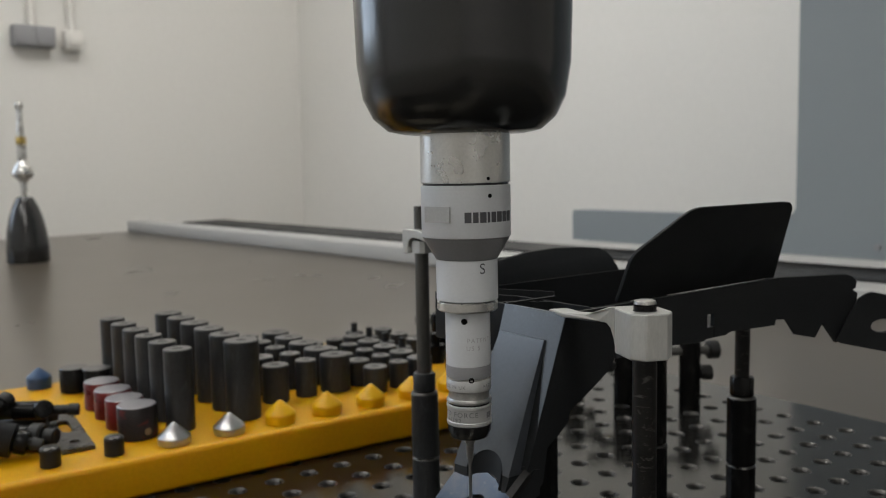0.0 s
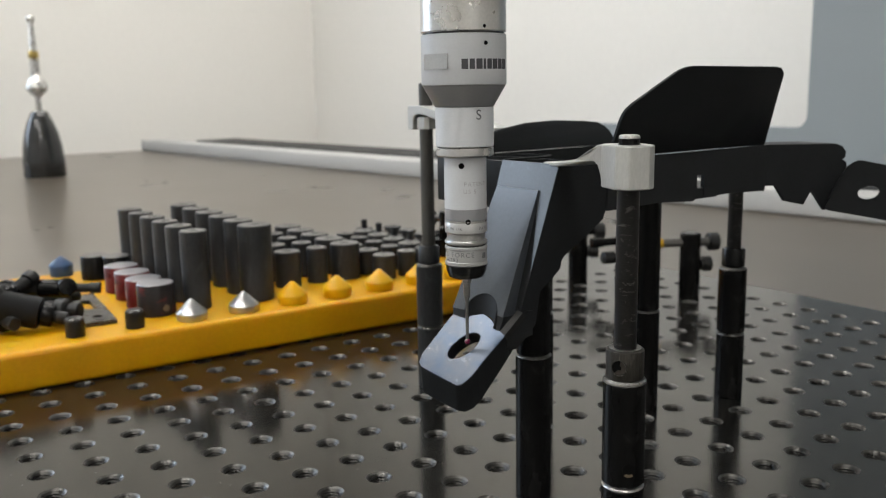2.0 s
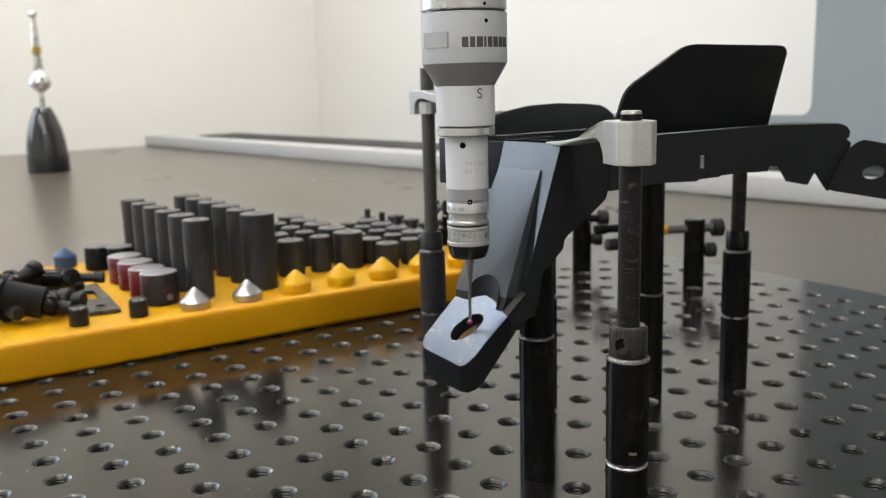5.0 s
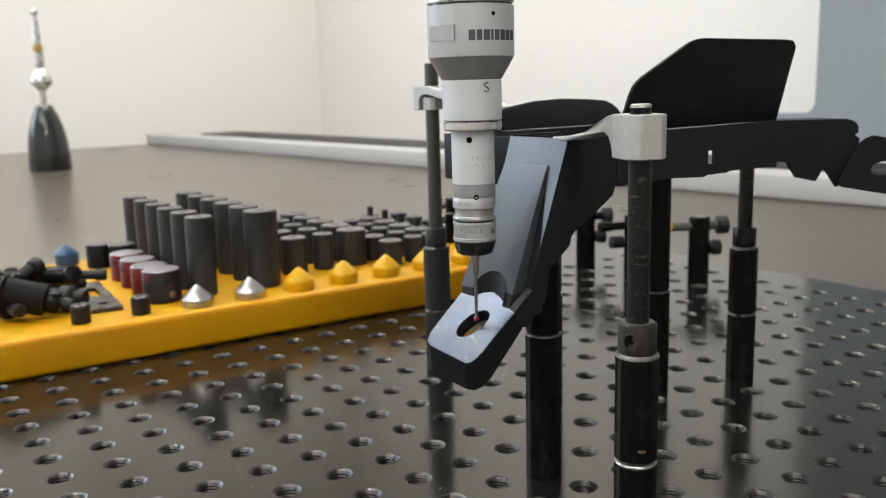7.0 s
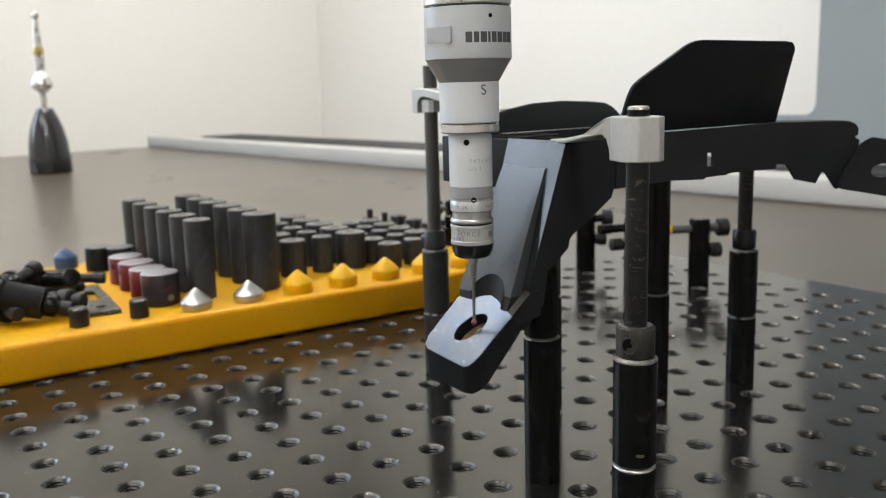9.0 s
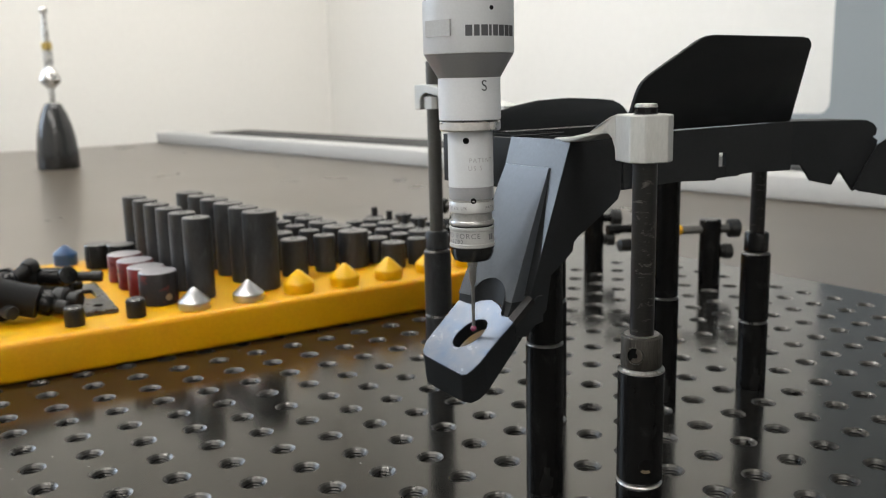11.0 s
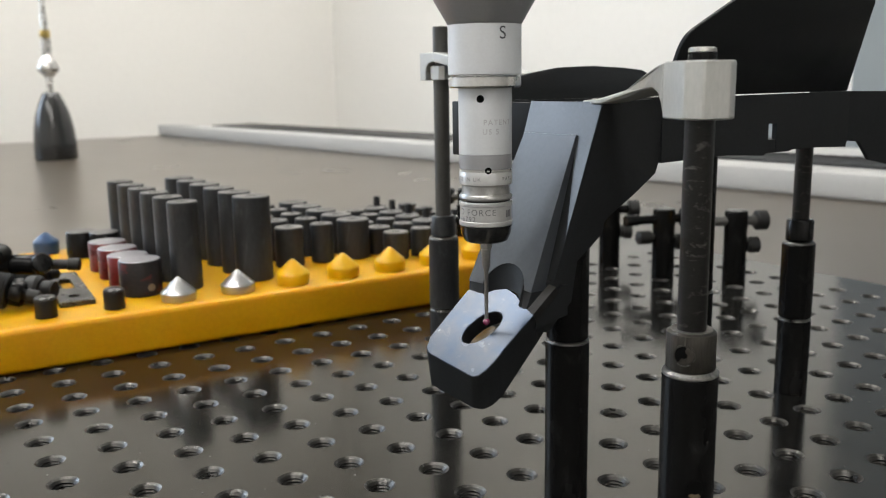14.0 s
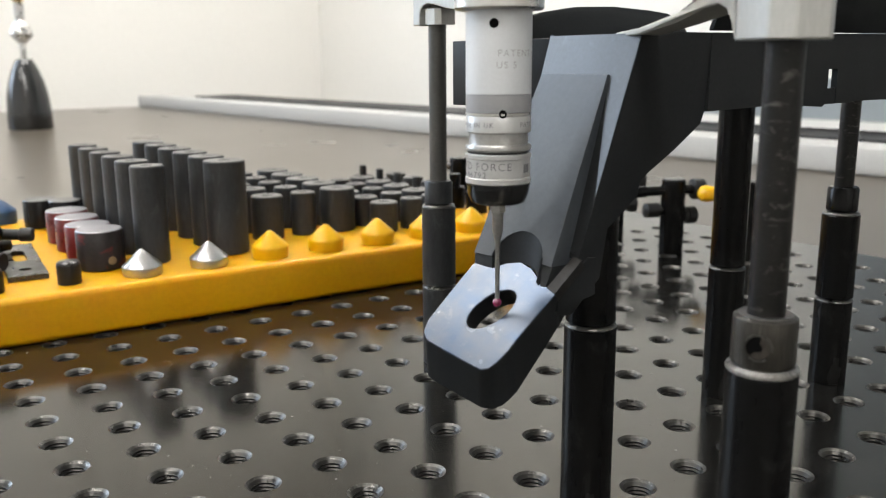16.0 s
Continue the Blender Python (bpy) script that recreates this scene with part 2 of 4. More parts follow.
def part(name, bm, material, parent=None, label="", smooth=True, kind=""):
    """Links a bmesh as one mesh object, under a thing or a part."""
    me = bpy.data.meshes.new(name)
    bmesh.ops.recalc_face_normals(bm, faces=bm.faces)
    bm.to_mesh(me)
    bm.free()
    me.materials.append(material)
    if smooth:
        me.shade_smooth()
        me.set_sharp_from_angle(angle=radians(38))
    ob = new(name, me)
    if parent:
        ob.parent = parent
    return tagged(ob, label, kind=kind)


def lathe(profile, seg=32, x=0.0, y=0.0, m=None, bm=None):
    """A turned solid round z from (radius, height) pairs; ends are closed."""
    bm = bm or bmesh.new()
    m = m or Matrix()
    rings = []
    for r, z in profile:
        rings.append([bm.verts.new(m @ Vector((x + r * math.cos(2 * math.pi * k / seg), y + r * math.sin(2 * math.pi * k / seg), z))) for k in range(seg)])
    for a, b in zip(rings, rings[1:]):
        for k in range(seg):
            bm.faces.new((a[k], a[(k + 1) % seg], b[(k + 1) % seg], b[k]))
    bm.faces.new(rings[0][::-1])
    bm.faces.new(rings[-1])
    return bm


def rod(r, z0, z1, x=0.0, y=0.0, c=0.0004, seg=32, m=None, bm=None):
    return lathe([(r - c, z0), (r, z0 + c), (r, z1 - c), (r - c, z1)], seg, x, y, m, bm)


def loft(a, b, bm=None):
    """A solid between two loops of equal count."""
    bm = bm or bmesh.new()
    va, vb = [bm.verts.new(p) for p in a], [bm.verts.new(p) for p in b]
    n = len(a)
    bm.faces.new(va[::-1])
    bm.faces.new(vb)
    for k in range(n):
        bm.faces.new((va[k], va[(k + 1) % n], vb[(k + 1) % n], vb[k]))
    return bm


def bevelled(bm, width, seg=2, angle=30):
    es = [e for e in bm.edges if len(e.link_faces) == 2 and e.calc_face_angle(0) > radians(angle)]
    bmesh.ops.bevel(bm, geom=es, offset=width, segments=seg, affect="EDGES", profile=0.5, clamp_overlap=True)
    return bm


def block(x0, x1, y0, y1, z0, z1, bevel=0.0, seg=2, m=None):
    bm = loft([(x0, y0, z0), (x1, y0, z0), (x1, y1, z0), (x0, y1, z0)], [(x0, y0, z1), (x1, y0, z1), (x1, y1, z1), (x0, y1, z1)])
    if bevel:
        bmesh.ops.recalc_face_normals(bm, faces=bm.faces)
        bevelled(bm, bevel, seg)
    if m:
        bm.transform(m)
    return bm


def slab_w(outline, w0, w1, bevel=0.0, lean=None):
    """An upright sheet from (u, z) pairs, w0 to w1 thick; lean gives w's shift with z."""
    f = lean or (lambda z: 0.0)
    bm = loft([(w0 + f(z), u, z) for u, z in outline], [(w1 + f(z), u, z) for u, z in outline])
    if bevel:
        bmesh.ops.recalc_face_normals(bm, faces=bm.faces)
        bevelled(bm, bevel, 1)
    return bm


# ---- the room: x along the machine's rail, y towards the back wall ----
ROOM = pose(0, 0, 0, 0, 0, -28)
LEFT, BACK, RIGHT, FRONT, FLOOR_Z, CEIL_Z = -2.6, 1.73, 2.6, -2.6, -0.92, 1.85


def room_piece(name, bm, material, label, category):
    ob = part(name, bm, material, None, label, smooth=False)
    ob.matrix_world = ROOM
    return tagged(ob, label, category, kind="structure")


room_piece("floor", block(LEFT - .15, RIGHT + .15, FRONT - .15, BACK + .15, FLOOR_Z - .1, FLOOR_Z), FLOOR, "plain grey vinyl floor of the measuring room", "floor")
room_piece("ceiling", block(LEFT - .15, RIGHT + .15, FRONT - .15, BACK + .15, CEIL_Z, CEIL_Z + .1), CEIL, "plain white painted ceiling", "ceiling")
room_piece("wall_back", block(LEFT - .15, RIGHT + .15, BACK, BACK + .15, FLOOR_Z, CEIL_Z), WALL_L, "plain off-white painted wall behind the machine", "wall")
room_piece("wall_front", block(LEFT - .15, RIGHT + .15, FRONT - .15, FRONT, FLOOR_Z, CEIL_Z), WALL_L, "plain off-white painted wall", "wall")
room_piece("wall_right", block(RIGHT, RIGHT + .15, FRONT, BACK, FLOOR_Z, CEIL_Z), WALL_L, "plain off-white painted wall", "wall")
# left wall with a window opening
WY0, WY1, WZ0, WZ1 = -1.62, -0.2, 0.3, 1.72
wl = bmesh.new()
for a in ((FRONT, WY0, FLOOR_Z, CEIL_Z), (WY1, BACK, FLOOR_Z, CEIL_Z), (WY0, WY1, FLOOR_Z, WZ0), (WY0, WY1, WZ1, CEIL_Z)):
    y0, y1, z0, z1 = a
    loft([(LEFT - .15, y0, z0), (LEFT, y0, z0), (LEFT, y1, z0), (LEFT - .15, y1, z0)], [(LEFT - .15, y0, z1), (LEFT, y0, z1), (LEFT, y1, z1), (LEFT - .15, y1, z1)], wl)
room_piece("wall_left", wl, WALL_L, "off-white painted wall with power sockets on it", "wall")
win = thing("window_1", "white-framed window with two clear panes", "window", ROOM, kind="structure")
wf = bmesh.new()
for a in ((WY0, WY0 + .05, WZ0, WZ1), (WY1 - .05, WY1, WZ0, WZ1), (WY0 + .05, WY1 - .05, WZ0, WZ0 + .05), (WY0 + .05, WY1 - .05, WZ1 - .05, WZ1), ((WY0 + WY1) / 2 - .03, (WY0 + WY1) / 2 + .03, WZ0 + .05, WZ1 - .05)):
    y0, y1, z0, z1 = a
    loft([(LEFT - .1, y0, z0), (LEFT - .04, y0, z0), (LEFT - .04, y1, z0), (LEFT - .1, y1, z0)], [(LEFT - .1, y0, z1), (LEFT - .04, y0, z1), (LEFT - .04, y1, z1), (LEFT - .1, y1, z1)], wf)
part("window_frame", wf, FRAME_WHITE, win, smooth=False)
for y0, y1 in ((WY0 + .05, (WY0 + WY1) / 2 - .03), ((WY0 + WY1) / 2 + .03, WY1 - .05)):
    g = part("pane", block(LEFT - .073, LEFT - .067, y0, y1, WZ0 + .05, WZ1 - .05), GLASS, win, smooth=False)
    g.visible_shadow = False
# daylight in the window's opening
day = bpy.data.lights.new("window_light", "AREA")
day.shape, day.size, day.size_y = "RECTANGLE", WY1 - WY0 - .1, WZ1 - WZ0 - .1
day.energy, day.color = WINDOW_POWER, (0.68, 0.82, 1.0)
dl = new("window_light", day)
dl.matrix_world = ROOM @ look((LEFT - .03, (WY0 + WY1) / 2, (WZ0 + WZ1) / 2), (LEFT + 1, (WY0 + WY1) / 2, (WZ0 + WZ1) / 2))

# ceiling lamps, added out of view to light the room


def ceiling_light(x, y, lx, ly):
    t = thing("ceiling_light", "flat white lit panel lamp added on the ceiling, out of view", "ceiling light", ROOM @ pose(x, y, CEIL_Z), "ceiling panel lamps")
    fr = bmesh.new()
    for a in ((-lx, lx, -ly, -ly + .03), (-lx, lx, ly - .03, ly), (-lx, -lx + .03, -ly + .03, ly - .03), (lx - .03, lx, -ly + .03, ly - .03)):
        loft([(a[0], a[2], -.05), (a[1], a[2], -.05), (a[1], a[3], -.05), (a[0], a[3], -.05)], [(a[0], a[2], 0), (a[1], a[2], 0), (a[1], a[3], 0), (a[0], a[3], 0)], fr)
    part("frame", fr, FRAME_WHITE, t, smooth=False)
    part("diffuser", block(-lx + .031, lx - .031, -ly + .031, ly - .031, -.04, -.02), LAMP, t, smooth=False)


for lx_, ly_ in LAMPS:
    ceiling_light(lx_, ly_, 0.6, 0.3)

# ---- the machine's table and rail ----
TZ = -0.006
table = thing("granite_table", "dark grey polished granite measuring table", "table", ROOM)
part("slab", block(-2.27, 1.2, -0.7, 1.16, TZ - .26, TZ, 0.004), GRANITE, table)
for lx_ in (-1.9, .9):
    for ly_ in (-.45, .9):
        part("leg", block(lx_ - .1, lx_ + .1, ly_ - .1, ly_ + .1, FLOOR_Z, TZ - .26, 0.005), COLUMN, table)
rail = thing("guide_rail", "long pale grey metal guide rail along the table edge", "guide rail", ROOM)
RY = 0.955
part("rail_body", block(-2.255, 1.15, RY, RY + .06, TZ, TZ + .028, 0.004), RAIL, rail)
part("end_cap", block(-2.267, -2.255, RY + .003, RY + .057, TZ, TZ + .027, 0.002), SOCKET_GREY, rail, "grey end cap")
bel = bmesh.new()
N = 400
prof = [(-2.06 + k * (3.21 / N), TZ + .030 + (.0006 if k % 2 else 0)) for k in range(N + 1)]
loft([(x, RY + .064, z) for x, z in prof] + [(1.15, RY + .064, TZ), (-2.06, RY + .064, TZ)], [(x, RY + .17, z) for x, z in prof] + [(1.15, RY + .17, TZ), (-2.06, RY + .17, TZ)], bel)
bw = part("bellows", bel, BELLOWS, None, "", smooth=False)
bw.matrix_world = ROOM
tagged(bw, "black folded bellows cover behind the guide rail", "bellows")

# machine column with its foot
col = thing("machine_column", "grey painted column and foot of the measuring machine", "machine column", ROOM)
CY = 1.1
out = [(-.845, .0375)]
out += [(-.845 + .006 * (1 - math.cos(a)), .078 + .006 * math.sin(a)) for a in np.linspace(0, math.pi / 2, 5)]
out += [(-.497 + .016 * math.sin(a), .100 - .016 * math.cos(a)) for a in np.linspace(0, math.pi / 2, 8)]
out += [(-.481, 1.3), (.35, 1.3), (.35, .0375)]
cb = loft([(x, CY, z) for x, z in out], [(x, CY + .03, z) for x, z in out])
part("foot", cb, COLUMN, col)
part("body", block(-.479, .349, CY + .03, CY + .24, .0376, 1.3, .003), COLUMN, col)
part("foot_strip", block(-.82, .34, CY - .004, CY + .1, .0362, .0372), RAIL, col, "pale metal strip under the foot")
for bx in (-.38, -.2):
    part("screw", rod(.004, -.002, .002, m=pose(bx, CY - .001, .052, 90)), PROBE_GREY, col)

# wall sockets
for nm, lab, y0, y1, z0, z1, mt in (("double_socket", "grey double power socket mounted on the wall", .788, .9, .506, .565, SOCKET_GREY), ("light_switch", "small white switch box mounted on the wall", .927, .976, .506, .56, SOCKET_WHITE)):
    s = thing(nm, lab, "socket", ROOM @ pose(LEFT, (y0 + y1) / 2, (z0 + z1) / 2))
    hy, hz_ = (y1 - y0) / 2, (z1 - z0) / 2
    part("box", block(0, .042, -hy, hy, -hz_, hz_, .004), mt, s)
    if nm == "double_socket":
        for sy in (-.5, .5):
            part("cover", block(.042, .047, sy * hy - .024, sy * hy + .024, -.024, .024, .002), mt, s)
    else:
        part("rocker", block(.042, .047, -.016, .016, -.018, .018, .002), mt, s)
    part("conduit", rod(.011, hz_, 1.2, .016), SOCKET_WHITE, s, "white cable conduit")

# ---- perforated plate ----
FIX = pose(0, 0, 0, 0, 0, -33.25)  # x and y along the rows of holes
PITCH, HW, HU = 0.02, -0.2008, 0.1623
W0, W1, U0, U1 = HW - 21.5 * PITCH, HW + 25.5 * PITCH, HU - 15.5 * PITCH, HU + 19.6 * PITCH


def perforated_plate():
    verts, faces, mats = [], [], []
    n = 32
    # hole: chamfer, then a thread of three ridges
    steps = [(.0049, 0), (.0041, -.0006), (.0038, -.0011), (.0034, -.0015), (.0039, -.0021), (.0034, -.0026), (.0039, -.0032), (.0034, -.0037), (.0039, -.0043), (.0034, -.0052), (.0034, -.0058)]
    i0, i1, j0, j1 = -10, 16, -6, 18
    cells = {}
    for i in range(i0, i1 + 1):
        for j in range(j0, j1 + 1):
            cx, cy = HW + i * PITCH, HU + j * PITCH
            base = len(verts)
            # corners of the square are reached by the outer loop of eight points a side
            half = [math.tan(math.pi / 16 * k) / 2 for k in range(-4, 4)]
            loop = [(h, -.5) for h in half] + [(.5, h) for h in half] + [(-h, .5) for h in half] + [(-.5, -h) for h in half]
            for a, b in loop:
                verts.append((cx + a * PITCH, cy + b * PITCH, 0))
            for r, z in steps:
                for a, b in loop:
                    h = math.hypot(a, b)
                    verts.append((cx + a / h * r, cy + b / h * r, z))
            for s in range(len(steps)):
                for k in range(n):
                    p, q = base + s * n, base + (s + 1) * n
                    faces.append((p + k, p + (k + 1) % n, q + (k + 1) % n, q + k))
                    # lowest wall and bottom are painted near black as the hole's shade
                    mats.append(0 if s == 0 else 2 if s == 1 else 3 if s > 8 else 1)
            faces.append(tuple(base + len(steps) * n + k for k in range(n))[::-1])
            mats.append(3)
    a0, a1, b0, b1 = HW + (i0 - .5) * PITCH, HW + (i1 + .5) * PITCH, HU + (j0 - .5) * PITCH, HU + (j1 + .5) * PITCH
    o = len(verts)
    verts += [(W0, U0, 0), (W1, U0, 0), (W1, U1, 0), (W0, U1, 0), (a0, b0, 0), (a1, b0, 0), (a1, b1, 0), (a0, b1, 0)]
    verts += [(W0, U0, TZ), (W1, U0, TZ), (W1, U1, TZ), (W0, U1, TZ)]
    for f in ((0, 1, 5, 4), (1, 2, 6, 5), (2, 3, 7, 6), (3, 0, 4, 7), (0, 8, 9, 1), (1, 9, 10, 2), (2, 10, 11, 3), (3, 11, 8, 0)):
        faces.append(tuple(o + k for k in f))
        mats.append(0)
    me = bpy.data.meshes.new("perforated_plate")
    me.from_pydata(verts, [], faces)
    me.materials.append(PLATE)
    me.materials.append(HOLE)
    me.materials.append(CHAMFER)
    me.materials.append(BORE_SHADE)
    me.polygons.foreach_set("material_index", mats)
    me.update()
    me.shade_smooth()
    me.set_sharp_from_angle(angle=radians(25))
    ob = new("perforated_plate", me)
    ob.matrix_world = FIX
    return tagged(ob, "glossy black steel fixture plate with rows of threaded holes", "fixture plate")


perforated_plate()

# ---- fixture posts ----


def ring(r, z):
    return lathe([(r - .0002, z - .0008), (r + .0001, z - .0006), (r, z - .0003), (r - .0005, z + .0001), (r - .0012, z + .0002)], 40)


def cross_hole(r, z, x, turn, bm=None):
    """A flat disc with a rim in place of a drilled cross hole, set in the side of a post of radius x."""
    m = pose(0, 0, z, 0, 0, turn) @ pose(x - .0004, 0, 0, 0, 90, 0)
    return lathe([(r, 0), (r, .00048), (r * .9, .00046)], 24, m=m)


def hole_rim(r, z, x, turn):
    m = pose(0, 0, z, 0, 0, turn) @ pose(x - .0006, 0, 0, 0, 90, 0)
    bm = bmesh.new()
    rings = []
    for rr_, h in ((r + .0003, .0003), (r + .0003, .00066), (r + .0001, .00074), (r, .0006)):
        rings.append([bm.verts.new(m @ Vector((rr_ * math.cos(2 * math.pi * k / 24), rr_ * math.sin(2 * math.pi * k / 24), h))) for k in range(24)])
    for a, b in zip(rings, rings[1:]):
        for k in range(24):
            bm.faces.new((a[k], a[(k + 1) % 24], b[(k + 1) % 24], b[k]))
    return bm


def lip_arc(z, x, turn, r0, r1, a0, a1):
    """A bright arc on the lip of a cross hole; the arc runs from the hole's lowest point."""
    m = pose(0, 0, z, 0, 0, turn) @ pose(x - .0004, 0, 0, 0, 90, 0)
    bm = bmesh.new()
    arcs = [[bm.verts.new(m @ Vector((r_ * math.cos(q), r_ * math.sin(q), h))) for q in np.linspace(a0, a1, 14)] for r_, h in ((r0, .0003), (r0, .00055), (r1, .0006), (r1, .0003))]
    for p, q in zip(arcs, arcs[1:] + arcs[:1]):
        for k in range(13):
            bm.faces.new((p[k], p[k + 1], q[k + 1], q[k]))
    return bm


def knurled_collar(r, z0, z1):
    """A collar with fine upright flutes round its side, a chamfer and a recessed top."""
    bm = bmesh.new()
    n = 132
    rings = []
    for k_, z, f in ((r - .0004, z0, 0), (r - .00003, z0 + .0004, 1), (r, z0 + .0006, 1), (r, z1 - .0007, 1), (r - .0001, z1 - .0004, .5), (r - .0009, z1, 0), (r - .0013, z1, 0), (r - .0016, z1 - .0004, 0), (.0026, z1 - .0004, 0)):
        rings.append([bm.verts.new(((k_ + f * (-.00004, .00003, .00001)[q % 3]) * math.cos(2 * math.pi * q / n), (k_ + f * (-.00004, .00003, .00001)[q % 3]) * math.sin(2 * math.pi * q / n), z)) for q in range(n)])
    for a, b in zip(rings, rings[1:]):
        for q in range(n):
            bm.faces.new((a[q], a[(q + 1) % n], b[(q + 1) % n], b[q]))
    return bm


def clamp_post(xy, label, face, rod_top, scuffed=False, rod_mat=POST_WORN, body=POST, zb=.0299, zt=.0598, r=.0061, rr=.0031):
    """Two stacked segments that meet at zb and end at zt, a collar and a thin rod."""
    t = thing("fixture_post", label, "fixture post", Matrix.Translation((*xy, 0)), "fixture posts on the plate")
    part("base_segment", rod(r, 0, zb - .0007, c=.0003), body, t)
    part("segment", rod(r, zb + .0002, zt - .0004, c=.0006), body, t)
    part("rim", ring(r - .0001, zb), RIM if scuffed else CHIPPED, t, "worn bare steel rim")
    if not scuffed:
        part("rim", ring(r - .0003, zt), CHIPPED, t, "worn bare steel rim")
        c = part("collar", lathe([(.0046, zt + .0004), (.0050, zt + .0008), (.0050, zt + .0078), (.0045, zt + .0086), (.0036, zt + .0088)], 40), body, t)
        part("set_screw_hole", cross_hole(.0020, zt + .0044, .0050, face), BORE_SHADE, c, "near-black disc for the shade in a drilled hole")
        part("set_screw_hole", cross_hole(.0019, zb + .0059, r, face + 34), BORE_SHADE, t, "near-black disc for the shade in a drilled hole")
    else:
        part("rim", lathe([(r - .0003, zt - .0009), (r + .00005, zt - .0006), (r, zt - .0001), (r - .0006, zt + .0004), (r - .0012, zt + .0004)], 48), RIM, t, "worn bare steel rim")
        c = part("collar", knurled_collar(.0051, zt + .0003, zt + .0088), COLLAR, t, "scuffed fluted collar")
        part("set_screw_hole", cross_hole(.0019, zt + .0044, .0051, face), BORE_SHADE, c, "near-black disc for the shade in a drilled hole")
        part("hole_rim", hole_rim(.0019, zt + .0044, .0051, face), COLLAR, c, "scuffed hole rim")
        part("bore_wall", lip_arc(zt + .0044, .0051, face, .0019, .0007, -.7, 2.9), BORE, c, "grey arc inside the bore")
        part("lip_arc", lip_arc(zt + .0044, .00525, face, .0023, .0020, -.7, .7), CHIPPED, c, "bright arc on the lip of the hole")
        part("worn_edge", lathe([(.0043, zt + .0085), (.0043, zt + .0089), (.0040, zt + .00895), (.0037, zt + .0088)], 48), RIM, c, "bare worn top edge")
        part("set_screw_hole", cross_hole(.0019, zb + .0059, r, face + 34), BORE_SHADE, t, "near-black disc for the shade in a drilled hole")
        # the tan arc paints only the part of the bore that catches light
        part("lip_arc", lip_arc(zb + .0059, r, face + 34, .0020, .0012, -.8, .6), TAN, t, "tan arc for the lit foot of the hole")
    part("rod", rod(rr, zt + .0084, rod_top, c=.0003), rod_mat, t, "scuffed thin rod")
    return t


def support_post(xy, label, zr, top, r=.0061):
    t = thing("support_post", label, "support post", Matrix.Translation((*xy, 0)), "fixture posts on the plate")
    part("base_segment", rod(r, 0, zr - .0007, c=.0003), POST, t)
    part("rim", ring(r - .0001, zr), CHIPPED, t, "worn bare steel rim")
    part("upper_segment", rod(r - .0003, zr + .0002, top, c=.0004), POST, t)
    return t


POST_A, POST_C, POST_D, POST_B = (.0278, .2205), (.0468, .394), (-.0875, .3635), (-.0112, .2695)
clamp_post(POST_A, "black steel clamp post with a scuffed rod and collar", -98, .1253, True, zb=.0316, zt=.0617, r=.0058, rr=.00298)
clamp_post(POST_D, "black steel clamp post standing beside the yellow tray", 100, .1430, False, GREY_ROD, SPACER)
clamp_post(POST_C, "black steel post with a thin rod under the part", 100, .1005)
support_post(POST_B, "black steel support post under the hanging arm", .0508, .092)
support_post((.0128, .367), "black steel support post under the body", .0444, .1085, .0058)
support_post((-.0286, .3433), "black steel support post behind the arm", .0460, .1085, .0058)


def clamp_arm(xy, turn, z0, z1, reach, drop, label):
    """An aluminium toe clamp: a block on the rod and a finger that arches down to its tip."""
    t = thing("toe_clamp", label, "toe clamp", Matrix.Translation((*xy, 0)) @ pose(0, 0, 0, 0, 0, turn), "aluminium toe clamps")
    h = z1 - z0
    prof = [(-.0064, z0), (-.0064, z1), (.0055, z1), (.0085, z1 - .0002), (.012, z1 - .0008), (.018, z1 - .0026), (.03, z1 - .0058 * drop), (reach - .011, z1 - .0080 * drop), (reach, z1 - .0086 * drop),
            (reach, z1 - .0096 * drop), (reach - .012, z1 - .0092 * drop), (.03, z1 - .0075 * drop), (.018, z1 - .0056), (.0135, z1 - .0052), (.0108, z1 - .0062), (.0090, z1 - .0085), (.0082, z0 + .0002), (.0078, z0)]
    # block with chamfered corners, then the finger
    hexa = [(-.0064, -.0028), (-.0064, .0028), (-.0034, .0056), (.0050, .0056), (.0076, .0043), (.0076, -.0043), (.0050, -.0056), (-.0034, -.0056)]
    bm = loft([(x, y, z0) for x, y in hexa], [(x, y, z1) for x, y in hexa])
    bmesh.ops.recalc_face_normals(bm, faces=bm.faces)
    bevelled(bm, .0003, 1, 20)
    part("block", bm, ALU, t, smooth=False)
    top = [p for p in prof[3:9]]
    bot = [p for p in prof[9:17]]
    fing = top + bot
    f0 = loft([(x, -.0042 + (.0012 if x > .025 else 0), z) for x, z in fing], [(x, .0042 - (.0012 if x > .025 else 0), z) for x, z in fing])
    bmesh.ops.recalc_face_normals(f0, faces=f0.faces)
    bevelled(f0, .00025, 1, 40)
    part("finger", f0, ALU, t, smooth=False)
    return t


clamp_arm(POST_A, 124.2, .1137, .1250, .0575, 1.0, "silver aluminium toe clamp pressing on the arm")


